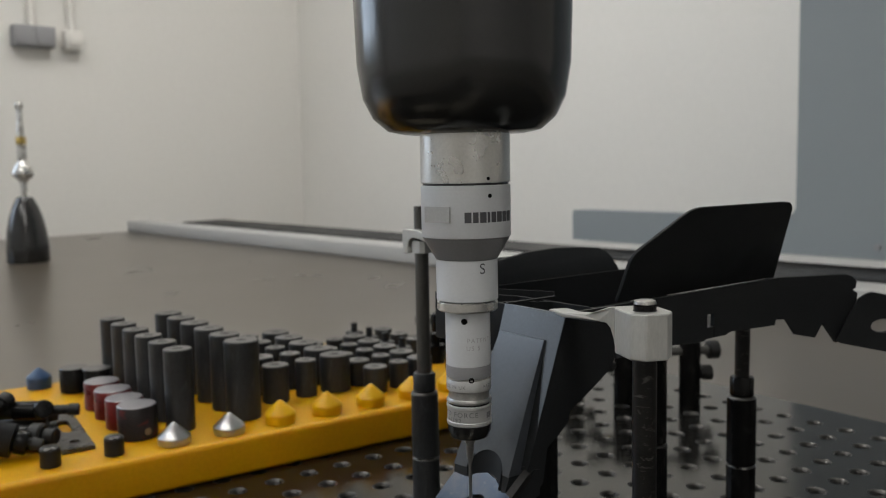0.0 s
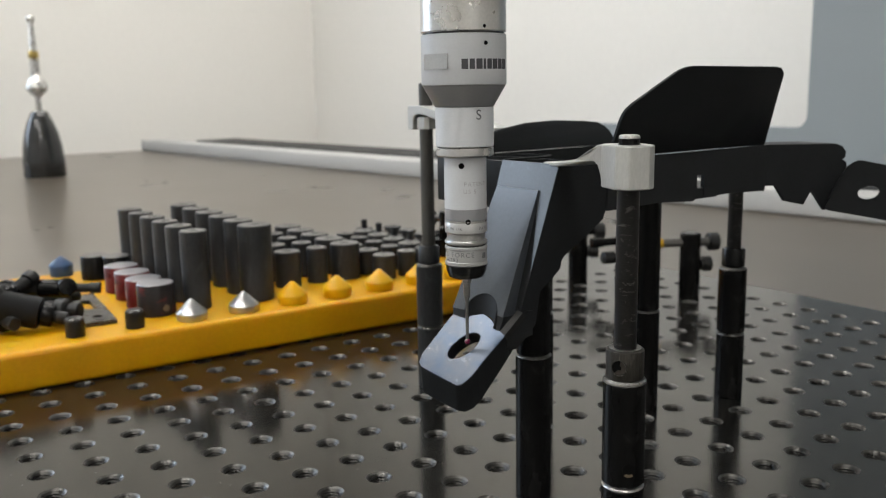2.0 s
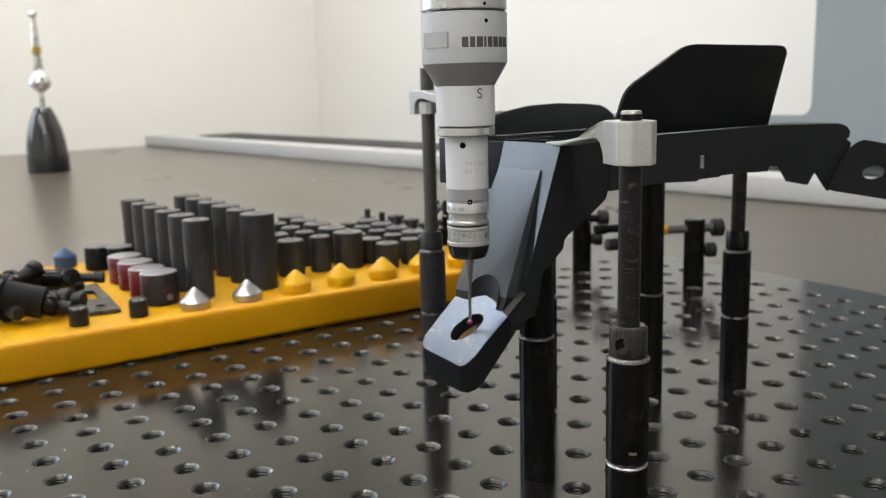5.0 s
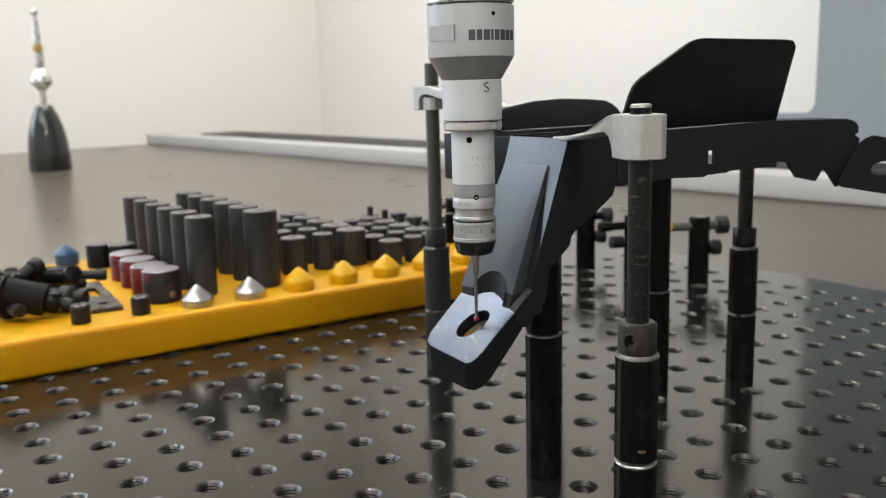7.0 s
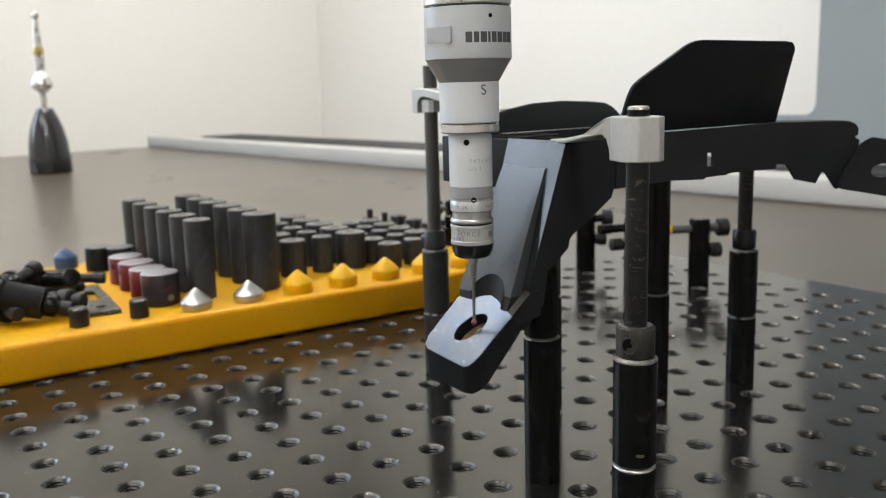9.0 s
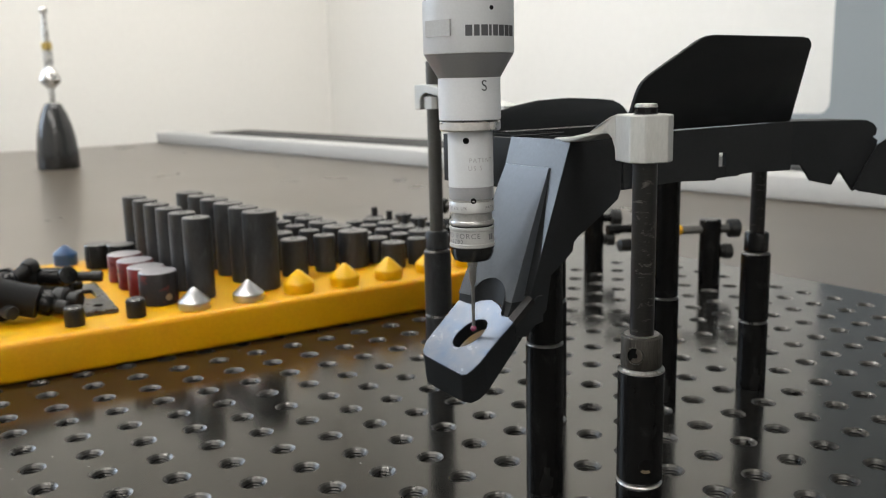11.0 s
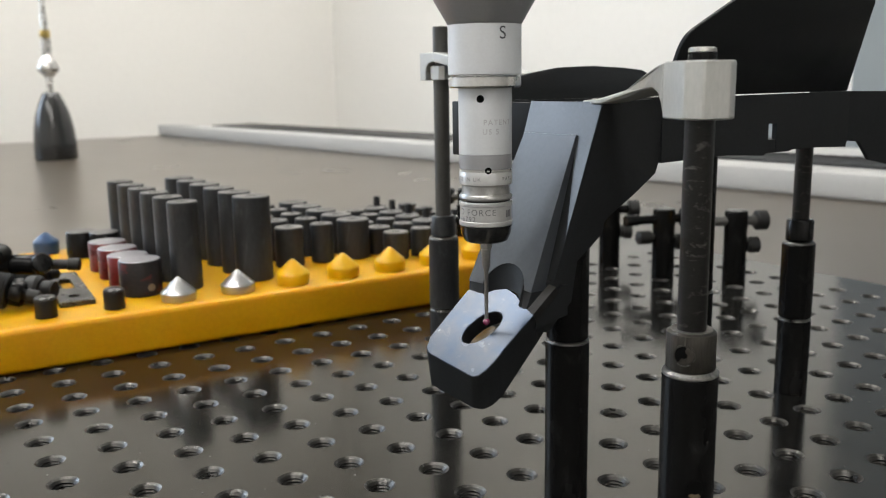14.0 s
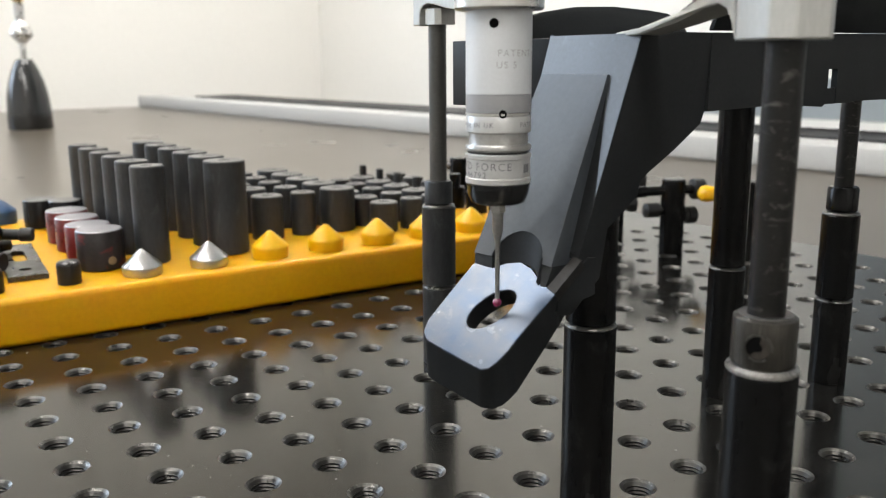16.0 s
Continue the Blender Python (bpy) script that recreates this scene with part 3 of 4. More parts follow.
def wedge_clamp(xy, turn, z0, z1, reach, label):
    """An aluminium toe clamp with a straight sloping finger and an arch cut under its head, where the hub shows."""
    t = thing("toe_clamp", label, "toe clamp", Matrix.Translation((*xy, 0)) @ pose(0, 0, 0, 0, 0, turn), "aluminium toe clamps")
    prof = [(-.0064, z0), (-.0064, z1), (.0035, z1), (reach - .004, z1 - .0088), (reach, z1 - .0088), (reach, z1 - .0110), (reach - .005, z1 - .0112), (.012, z1 - .0056), (.0048, z1 - .0040),
            (.0018, z1 - .0036), (-.0006, z1 - .0042), (-.0021, z1 - .0055), (-.0027, z1 - .0075), (-.0027, z0)]
    bm = loft([(x, -.0056, z) for x, z in prof], [(x, .0056, z) for x, z in prof])
    bmesh.ops.recalc_face_normals(bm, faces=bm.faces)
    bevelled(bm, .0003, 1, 40)
    part("arm", bm, ALU, t, smooth=False)
    hexa = [(-.0026, -.0030), (-.0026, .0030), (-.0010, .0044), (.0040, .0044), (.0060, .0030), (.0060, -.0030), (.0040, -.0044), (-.0010, -.0044)]
    part("hub", loft([(x, y, z0 + .0003) for x, y in hexa], [(x, y, z1 - .0052) for x, y in hexa]), ALU, t, smooth=False)
    return t


wedge_clamp(POST_D, -29, .1223, .1330, .0520, "silver aluminium toe clamp pressing on the body")
nut = thing("clamp_nut", "worn steel rod end above the clamp", "nut", Matrix.Translation((*POST_A, .1251)))
cap_ = part("cap", lathe([(.0027, 0), (.0028, .0002), (.0028, .0014), (.0026, .0015)], 32), POST, nut)
part("worn_edge", lathe([(.0026, .0015), (.0028, .0016), (.0026, .0023), (.0022, .0025), (.0016, .0025)], 32), RIM, cap_, "bare worn steel edge")

# ---- black part held in the fixture; x across, y along ----
item = thing("black_bracket_part", "black moulded bracket with side panels and a hanging lug", "bracket", FIX)
WF = .0015
# front wall and side walls
part("front_wall", block(-.2104, -.1706, .2180, .2195, .0990, .1157, .0003), BLACK_PART, item)
side = [(.2388, .1164), (.3255, .1168), (.3255, .1010), (.3248, .0991), (.2969, .1003), (.2953, .0994), (.2884, .0995), (.2884, .1080), (.2844, .1080), (.2844, .0996), (.2842, .0997), (.2827, .0988), (.2648, .0999), (.2388, .0994)]
part("side_wall", slab_w(side, -.1440, -.1424, .0), BLACK_PART, item, smooth=False)
part("side_wall", slab_w([(.2195, .1150), (.3200, .1150), (.3250, .1120), (.3200, .1000), (.2195, .0990)], -.2104, -.2089), BLACK_PART, item, smooth=False)
part("slot_bar", block(-.1439, -.1426, .2843, .2885, .0994, .1033), BLACK_PART, item, smooth=False)
part("deck", block(-.2089, -.1441, .2196, .3240, .0996, .1010), BLACK_PART, item, smooth=False)
for a, b in (((-.2085, .2200), (-.1800, .2320)), ((-.1800, .2320), (-.1445, .2330)), ((-.1755, .2200), (-.1640, .2330)), ((-.2085, .2330), (-.1800, .2480))):
    v = Vector(b) - Vector(a)
    ang = math.degrees(math.atan2(v.y, v.x))
    part("rib", block(0, v.length, -.0004, .0004, .1012, .1158, m=pose(a[0], a[1], 0, 0, 0, ang)), BLACK_PART, item, smooth=False)
lean_p = lambda z: (z - .1168) * (.0121 / .0292)
panel = [(.2404, .1169), (.2402, .1290), (.2406, .1312), (.2414, .1328), (.2432, .1344), (.2590, .1441), (.2610, .1451), (.2638, .1459), (.2670, .1462), (.3123, .1460), (.3160, .1456), (.3182, .1444), (.3194, .1430), (.3196, .1415), (.3254, .1169)]
part("side_panel", slab_w(panel, -.1450, -.1434, .0003, lean_p), BLACK_PART, item)
dome = [(.2350, .1152), (.2348, .1178), (.2358, .1198), (.2390, .1211), (.2520, .1241), (.2660, .1260), (.2820, .1265), (.2980, .1257), (.3060, .1249), (.3095, .1233), (.3118, .1212), (.3140, .1152)]
part("dome_panel", slab_w(dome, -.2104, -.2088, .0003, lambda z: -(z - .115) * .45), BLACK_PART, item)
# hanging arm
arm = [(.2172, .1164), (.2387, .1164), (.2388, .0992), (.2379, .0966), (.2298, .0912), (.2214, .0863), (.2200, .0849), (.2197, .0822), (.2160, .0792), (.2113, .0758), (.2100, .0650), (.2025, .0580), (.1962, .0590), (.1964, .0640), (.2030, .0690)]
LW = lambda z: -.1706 + (.1164 - z) * .07
RW = lambda z: -.1424 - (.1164 - z) * .0625
part("gusset", loft([(RW(z) - .0013, u, z) for u, z in arm], [(RW(z), u, z) for u, z in arm]), BLACK_PART, item, smooth=False)
part("gusset", loft([(LW(z), u, z) for u, z in arm[:10] + [(.2045, .0700), (.2030, .0690)]], [(LW(z) + .0013, u, z) for u, z in arm[:10] + [(.2045, .0700), (.2030, .0690)]]), BLACK_PART, item, smooth=False)
part("arm_front", loft([(w, .2173 - (.1164 - z) * .3017 + .0002, z) for w, z in ((LW(.1160) + .0014, .1160), (RW(.1160) - .0014, .1160), (RW(.07) - .0014, .07), (LW(.07) + .0014, .07))],
                       [(w, .2186 - (.1164 - z) * .3017, z) for w, z in ((LW(.1160) + .0014, .1160), (RW(.1160) - .0014, .1160), (RW(.07) - .0014, .07), (LW(.07) + .0014, .07))]), BLACK_PART, item, smooth=False)
under = [(.2380, .0996), (.2296, .0927), (.2200, .0852), (.2113, .0760), (.2045, .0702)]
part("arm_floor", loft([(LW(z) + .0014, u, z) for u, z in under] + [(LW(z) + .0014, u - .0009, z + .0010) for u, z in under[::-1]],
                       [(RW(z) - .0014, u, z) for u, z in under] + [(RW(z) - .0014, u - .0009, z + .0010) for u, z in under[::-1]]), BLACK_PART, item, smooth=False)
band = [(-.1704, .1161), (-.1427, .1161), (-.1445, .0830), (-.1468, .0950), (-.1489, .1055), (-.1704, .1055)]
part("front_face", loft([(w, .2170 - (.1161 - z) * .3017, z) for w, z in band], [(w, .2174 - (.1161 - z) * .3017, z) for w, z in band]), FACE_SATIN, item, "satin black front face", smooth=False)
# ramp on the arm with an arched cut at its foot; its face twists forward towards its free edge
face_u = lambda w, z: .2139 - (.1077 - z) * (.40 + .17 * (-.1489 - w) / .0207)
base_u = lambda z: .2174 - (.1162 - z) * .294
arch = [(-.1567 - .0060 * math.cos(k), .0690 + .0059 * math.sin(k)) for k in np.linspace(.0, math.pi, 17)]
foot = [(-.1672, .0692)] + arch + [(-.1482, .0686)]
loop = [(-.1696, .1077), (-.1684, .0880)] + foot + [(-.1486, .0880), (-.1489, .1077)]
rb = bmesh.new()
fr, bk = [rb.verts.new((w, face_u(w, z), z)) for w, z in loop], [rb.verts.new((w, base_u(z) + .0015, z)) for w, z in loop]
cover = rb.faces.new(fr)
rb.faces.new(bk[::-1])
for k in range(len(loop)):
    j = (k + 1) % len(loop)
    rb.faces.new((fr[k], bk[k], bk[j], fr[j]))
bmesh.ops.triangulate(rb, faces=[cover])
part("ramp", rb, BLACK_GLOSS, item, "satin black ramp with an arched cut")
# the dark wall from the foot of the ramp down to the lug
sill = [(-.1662, .1921, .0667), (-.1613, .1932, .0663)] + [(-.1550 - .0064 * math.cos(k) - .0004, .1950 + .0024 * math.sin(k), .0658 + .0023 * math.sin(k)) for k in np.linspace(.15, math.pi, 15)] + [(-.1480, .1954, .0645), (-.1470, .1958, .0645)]
wall_top = [(w, face_u(w, z) + .0003, z) for w, z in foot]
rw = bmesh.new()
strips = [[rw.verts.new(p) for p in q] for q in (wall_top, sill, [(x, y + .004, z - .001) for x, y, z in sill], [(x, y + .004, z) for x, y, z in wall_top])]
for p, q in zip(strips, strips[1:] + strips[:1]):
    for k in range(len(p) - 1):
        rw.faces.new((p[k], p[k + 1], q[k + 1], q[k]))
for k in (0, -1):
    rw.faces.new([q[k] for q in strips])
part("recess_wall", rw, BLACK_PART, item)
part("web", slab_w([(.1975, .0642), (.2060, .0702), (.2080, .0700), (.2080, .0620), (.1975, .0600)], -.1500, -.1448), BLACK_PART, item, smooth=False)

# lug with an oval hole
LN = Vector((.199, -.566, .800)).normalized()
LC = Vector((-.1535, .1870, .0602))
E1 = (Vector((0, 0, 1)) - LN * LN.z).normalized()  # up the slope
E2 = E1.cross(LN).normalized()
rim_pts = [Vector(p) for p in ((-.1628, .1766, .0550), (-.1641, .1785, .0566), (-.1664, .1914, .0665), (-.1668, .1990, .0720), (-.1460, .2050, .0712), (-.1440, .1980, .0655), (-.1408, .1835, .0548), (-.1411, .1806, .0530), (-.1424, .1787, .0518), (-.1450, .1777, .0516), (-.1572, .1758, .0533), (-.1609, .1756, .0539))]
face_pts = [Vector(p) for p in ((-.1608, .1754, .0538), (-.1628, .1760, .0547), (-.1644, .1783, .0568), (-.1652, .1836, .0607), (-.1664, .1922, .0669), (-.1613, .1933, .0665), (-.1593, .1956, .0677),
                                (-.1564, .1974, .0682), (-.1527, .1974, .0674), (-.1494, .1965, .0659), (-.1479, .1956, .0649), (-.1468, .1960, .0650), (-.1453, .1968, .0651), (-.1441, .1970, .0650), (-.1437, .1955, .0639), (-.1436, .1904, .0603),
                                (-.1434, .1865, .0574), (-.1430, .1829, .0547), (-.1432, .1803, .0530), (-.1438, .1784, .0518), (-.1450, .1775, .0514), (-.1490, .1769, .0520), (-.1558, .1759, .0531))]
poly_face = [((p - LC).dot(E2), (p - LC).dot(E1)) for p in face_pts]
poly = [((p - LC).dot(E2), (p - LC).dot(E1)) for p in rim_pts]


def reach_of(a, pts):
    c, s = math.cos(a), math.sin(a)
    best = 0.02
    for (x0, y0), (x1, y1) in zip(pts, pts[1:] + pts[:1]):
        dx, dy = x1 - x0, y1 - y0
        d = c * dy - s * dx
        if abs(d) > 1e-9:
            r, q = (x0 * dy - y0 * dx) / d, (x0 * s - y0 * c) / d
            if r > 0 and -1e-6 <= q <= 1 + 1e-6:
                best = min(best, r)
    return best


def lug_mesh(kind):
    bm = bmesh.new()
    n = 180
    ringo, ringi, lowo, lowi = [], [], [], []
    for k in range(n):
        a = 2 * math.pi * k / n
        ro = reach_of(a, poly_face)
        rl = reach_of(a, poly) if kind == "body" else ro
        q = a + radians(29)
        ri = 1 / math.sqrt((math.cos(q) / .0036) ** 2 + (math.sin(q) / .0060) ** 2)
        d = E2 * math.cos(a) + E1 * math.sin(a)
        top = .0002 if kind == "top" else 0.0
        drop = Vector((-.0040, .0030, -.0100)) if kind == "body" else LN * .00002
        for lst, r, h in ((ringo, ro - (.0002 if kind == "top" else 0), top), (ringi, ri + (.0002 if kind == "top" else 0), top), (lowo, rl, drop), (lowi, ri * (1.12 if kind == "body" else 1), LN * -.0050 if kind == "body" else drop)):
            lst.append(bm.verts.new(LC + d * r + (h if isinstance(h, Vector) else LN * h)))
    for k in range(n):
        j = (k + 1) % n
        for a, b in ((ringi, ringo), (ringo, lowo), (lowo, lowi), (lowi, ringi)):
            bm.faces.new((a[k], a[j], b[j], b[k]))
    return bm


lug = part("lug", lug_mesh("body"), BLACK_PART, item)
part("lug_face", lug_mesh("top"), LUG_TOP, lug, "smooth shiny face with an oval hole, reflections painted in its colour")
strip = [Vector(p) + LN * .0005 for p in ((-.1464, .1960, .0647), (-.1437, .1958, .0640), (-.1442, .2036, .0698), (-.1466, .2034, .0702))]
part("lug_shoulder", loft([p - LN * .0024 for p in strip], strip), EDGE_SATIN, lug, "worn dark shoulder beside the ramp", smooth=False)
# arm on the far end, with notches, and its own lug
D1 = Vector((.2765, .9610, 0))
O1 = Vector((-.1435, .3251, 0))
tail = [(.0000, .1168), (.0350, .1160), (.0384, .1148), (.0402, .1127), (.0399, .1104), (.0384, .1097), (.0408, .1083), (.0400, .0980), (.0310, .0895), (.0240, .0980), (.0203, .0924), (.0111, .0944), (.0064, .1006), (.0000, .1010)]
N1 = Vector((-.9610, .2765, 0)) * .0015
part("tail_arm", loft([O1 + D1 * s + Vector((0, 0, z)) for s, z in tail], [O1 + D1 * s + N1 + Vector((0, 0, z)) for s, z in tail]), BLACK_PART, item, smooth=False)
part("tail_top", loft([O1 + D1 * s + N1 * k + Vector((0, 0, .1158 - s * .02)) for s, k in ((.001, 1.1), (.035, 1.1), (.033, 12), (.001, 12))], [O1 + D1 * s + N1 * k + Vector((0, 0, .1168 - s * .02)) for s, k in ((.001, 1.1), (.035, 1.1), (.033, 12), (.001, 12))]), BLACK_PART, item, smooth=False)
O2, D2 = Vector((-.134, .3533, 0)), Vector((.8336, .5524, 0))
N2 = Vector((-.5524, .8336, 0))
ear = [(-.0005, .0900), (.0032, .0990), (.0073, .1072), (.0098, .1092), (.0120, .1099), (.0200, .1083), (.0300, .1060), (.0310, .0990), (.0300, .0850), (.0200, .0868)]
ec = (.0156, .0972)
epoly = [(x - ec[0], z - ec[1]) for x, z in ear]
be = bmesh.new()
rings_ = [[], [], [], []]
for k in range(64):
    a = 2 * math.pi * k / 64
    ro = reach_of(a, epoly)
    q = a - radians(12)
    ri = 1 / math.sqrt((math.cos(q) / .0039) ** 2 + (math.sin(q) / .0026) ** 2)
    for lst, r, h in ((rings_[0], ri, 0), (rings_[1], ro, 0), (rings_[2], ro, .0022), (rings_[3], ri, .0022)):
        lst.append(be.verts.new(O2 + D2 * (ec[0] + r * math.cos(a)) + Vector((0, 0, ec[1] + r * math.sin(a))) + N2 * h))
for k in range(64):
    j = (k + 1) % 64
    for a in range(4):
        be.faces.new((rings_[a][k], rings_[a][j], rings_[(a + 1) % 4][j], rings_[(a + 1) % 4][k]))
part("ear", be, BLACK_PART, item, "black ear with an oval hole")

# ---- touch probe ----
PX, PY, PZ = PROBE
probe = thing("touch_probe", "light grey touch probe with a thin stylus and ruby tip", "touch probe", Matrix.Translation((PX, PY, PZ)) @ Matrix.Diagonal((.97, .97, .985, 1)))
bm = bmesh.new()
bmesh.ops.create_uvsphere(bm, u_segments=20, v_segments=12, radius=.0010)
part("ruby_ball", bm, RUBY, probe, "dark red ruby ball")
part("stylus", lathe([(.00050, .0006), (.00052, .0128), (.00108, .0152), (.00118, .0186), (.00118, .0192)], 24), STYLUS_STEEL, probe, "thin steel stylus")
part("stylus_holder", lathe([(.0012, .0190), (.00165, .0192), (.00165, .0206), (.0024, .0207), (.0025, .0214)], 6), STYLUS_STEEL, probe, smooth=False)
part("nose", lathe([(.0046, .0210), (.0055, .0214), (.0063, .0232), (.0066, .0252)], 48), PROBE_BLACK, probe, "black nose")
part("force_ring", lathe([(.0065, .0253), (.0067, .0255), (.0067, .0264), (.0065, .0266), (.0065, .0302), (.0067, .0304), (.0067, .0311), (.0065, .0313)], 56), PROBE_RING, probe)
part("joint", lathe([(.0062, .0312), (.0062, .0319)], 40), PROBE_BLACK, probe, "dark joint")
part("bright_flange", lathe([(.0064, .0318), (.0067, .0321), (.0067, .0327), (.0064, .0331)], 56), STYLUS_STEEL, probe, "bright steel flange")
part("waist", lathe([(.0061, .0330), (.0060, .0333), (.0060, .0355)], 56), STYLUS_STEEL, probe, "turned steel waist")
part("lower_ring", lathe([(.0064, .0354), (.0066, .0356), (.0066, .0385), (.0064, .0388)], 56), PROBE_RING, probe)
part("bright_edge", lathe([(.0064, .0388), (.00665, .0389), (.00665, .0392), (.0064, .0393)], 56), STEEL, probe, "bright edge")
part("grey_band", lathe([(.0065, .0393), (.0066, .0394), (.0066, .0428), (.0065, .0429)], 56), PROBE_GREY, probe)
part("body", lathe([(.0065, .0429), (.0066, .0430), (.0066, .0588), (.0062, .0590)], 56), PROBE_WHITE, probe)
part("flange", lathe([(.0085, .0588), (.0089, .0592), (.0089, .0612), (.0085, .0616)], 56), STEEL, probe, "bright steel flange")
part("neck", lathe([(.0088, .0618), (.0090, .0620), (.0090, .0735)], 48), PROBE_WHITE, probe)
part("taper", lathe([(.0090, .0736), (.0128, .0800)], 48), PROBE_GREY, probe, "mid grey taper")
part("head_ring", lathe([(.0129, .0801), (.0130, .0803), (.0130, .0945), (.0127, .0947)], 56), PROBE_WHITE, probe)
part("seam", lathe([(.0124, .0947), (.0124, .0953)], 48), PROBE_BLACK, probe)
part("steel_collar", lathe([(.0127, .0953), (.0130, .0956), (.0130, .1090)], 56), STEEL, probe, "brushed steel collar")
part("housing", lathe([(.0175, .1091), (.0220, .1100), (.0262, .1135), (.0290, .1190), (.0305, .1280), (.0310, .1450), (.0310, .20), (.0300, .21)], 64), PROBE_BLACK, probe, "gloss black rounded housing")
quill = thing("machine_quill", "grey vertical quill of the measuring machine", "quill", Matrix.Translation((PX, PY, PZ + .2070)))
part("shaft", block(-.04, .04, -.04, .04, 0, 1.2, .003), COLUMN, quill)


def wrapped_text(word, size, r, z, turn, material, parent, name="lettering"):
    """Raised lettering laid round a cylinder of radius r."""
    cu = bpy.data.curves.new(name, "FONT")
    cu.body, cu.size, cu.align_x, cu.align_y, cu.extrude = word, size, "LEFT", "CENTER", 0.0
    cu.space_character = 1.25
    tmp = bpy.data.objects.new("tmp", cu)
    scene.collection.objects.link(tmp)
    dg = bpy.context.evaluated_depsgraph_get()
    me = bpy.data.meshes.new_from_object(tmp.evaluated_get(dg))
    bpy.data.objects.remove(tmp)
    bm = bmesh.new()
    bm.from_mesh(me)
    bmesh.ops.subdivide_edges(bm, edges=[e for e in bm.edges if e.calc_length() > size * .3], cuts=2)
    bmesh.ops.triangulate(bm, faces=bm.faces)
    for v in bm.verts:
        a = radians(turn) + v.co.x / r
        v.co = Vector((math.cos(a) * (r + .00006), math.sin(a) * (r + .00006), z + v.co.y))
    return part(name, bm, material, parent, smooth=False)


VIEW = math.degrees(math.atan2(-.005 - PY, .064 - PX))  # the side turned to the room's open front
# brand mark as a row of plain bars
for a, wd in ((0, 1), (1.25, .8), (2.3, 1), (3.5, .4), (4.15, .85), (5.2, 1), (6.4, 1.0), (7.6, 1.3)):
    a0, a1 = [radians(VIEW - 3 + x * 8.4) for x in (a, a + wd)]
    ends = ((a0, .0845), (a1, .0845), (a1, .0874), (a0, .0874))
    part("printed_bar", loft([(.01302 * math.cos(x), .01302 * math.sin(x), z) for x, z in ends], [(.01306 * math.cos(x), .01306 * math.sin(x), z) for x, z in ends]), INK, probe, "dark grey printed bar", smooth=False)
wrapped_text("S", .0042, .0090, .0712, VIEW + 22, INK, probe, "letter")
wrapped_text("STD FORCE", .0021, .0065, .0289, VIEW - 92, INK_TEXT, probe)
wrapped_text("46792", .0018, .0065, .0272, VIEW - 70, INK_TEXT, probe, "number")
wrapped_text("PATENT", .0018, .0066, .0506, VIEW - 4, INK_MID, probe)
wrapped_text("US 5", .0018, .0066, .0484, VIEW - 6, INK_MID, probe)
wrapped_text("MADE IN UK", .0014, .0066, .0370, VIEW - 92, INK_TEXT, probe)
wrapped_text("PATS", .0014, .0066, .0370, VIEW + 38, INK_TEXT, probe)
for r_, z_, dt, rr in ((.0066, .0562, -10, .0009), (.0130, .0918, 30, .0006), (.0130, .0965, 28, .0005), (.0066, .0392, 6, .0008)):
    m_ = pose(0, 0, z_, 0, 0, VIEW + dt) @ pose(r_ - .0003, 0, 0, 0, 90, 0)
    # flat near-black discs paint the shade of the dimples
    part("dimple", lathe([(rr + .0001, 0), (rr, .00036), (rr * .6, .00033)], 16, m=m_), BORE_SHADE, probe)
a0, a1 = radians(VIEW + 50), radians(VIEW + 66)
ends = ((a0, .0276), (a1, .0276), (a1, .0293), (a0, .0293))
part("printed_block", loft([(.00651 * math.cos(x), .00651 * math.sin(x), z) for x, z in ends], [(.00656 * math.cos(x), .00656 * math.sin(x), z) for x, z in ends]), INK_TEXT, probe, smooth=False)
flat_m = pose(0, 0, .0868, 0, 0, VIEW - 40)
# stands proud of the ring; its darker grey paints the recess's shade
part("wrench_flat", block(.0124, .01305, -.0045, .0045, -.0022, .0022, m=flat_m), PROBE_RING, probe, smooth=False)

# ---- yellow tray with fixture parts; x along its length, y across ----
TRAY = pose(0, 0, 0, 0, 0, 54)
TT_ = .020
tray = thing("storage_tray", "thick yellow plastic storage board full of fixture parts", "storage tray", TRAY)
part("board", block(-.10, .392, .3895, .585, .0002, TT_, .0028, 5), YELLOW, tray)
part("drilled_hole", lathe([(.0052, TT_ - .001), (.0052, TT_ + .00005), (.0048, TT_ + .00012)], 28, .0746, .408), YELLOW, tray)


def at_tray(x, y, turn=0.0, z=TT_):
    return TRAY @ pose(x, y, z + .0001, 0, 0, turn)


def cone_top(x, y, material, label, r=.0068, h=.0115, b=.38, crisp=False):
    """A locator: a short cylinder under a cone, with a crisp turned edge or a soft moulded shoulder."""
    foot = [(r * .95, 0), (r * .97, h * .05), (r, h * b * .8), (r, h * b)]
    top = [(r * .99, h * (b + .02)), (r * .12, h * .97), (r * .05, h)] if crisp else [(r * .985, h * (b + .05)), (r * .93, h * (b + .11)), (r * .20, h * .95), (r * .11, h * .99), (r * .04, h)]
    t = tagged(part("cone_locator", lathe(foot + top, 40), material, None), label, "cone locator", "cone locators on the tray")
    t.matrix_world = at_tray(x, y)
    return t


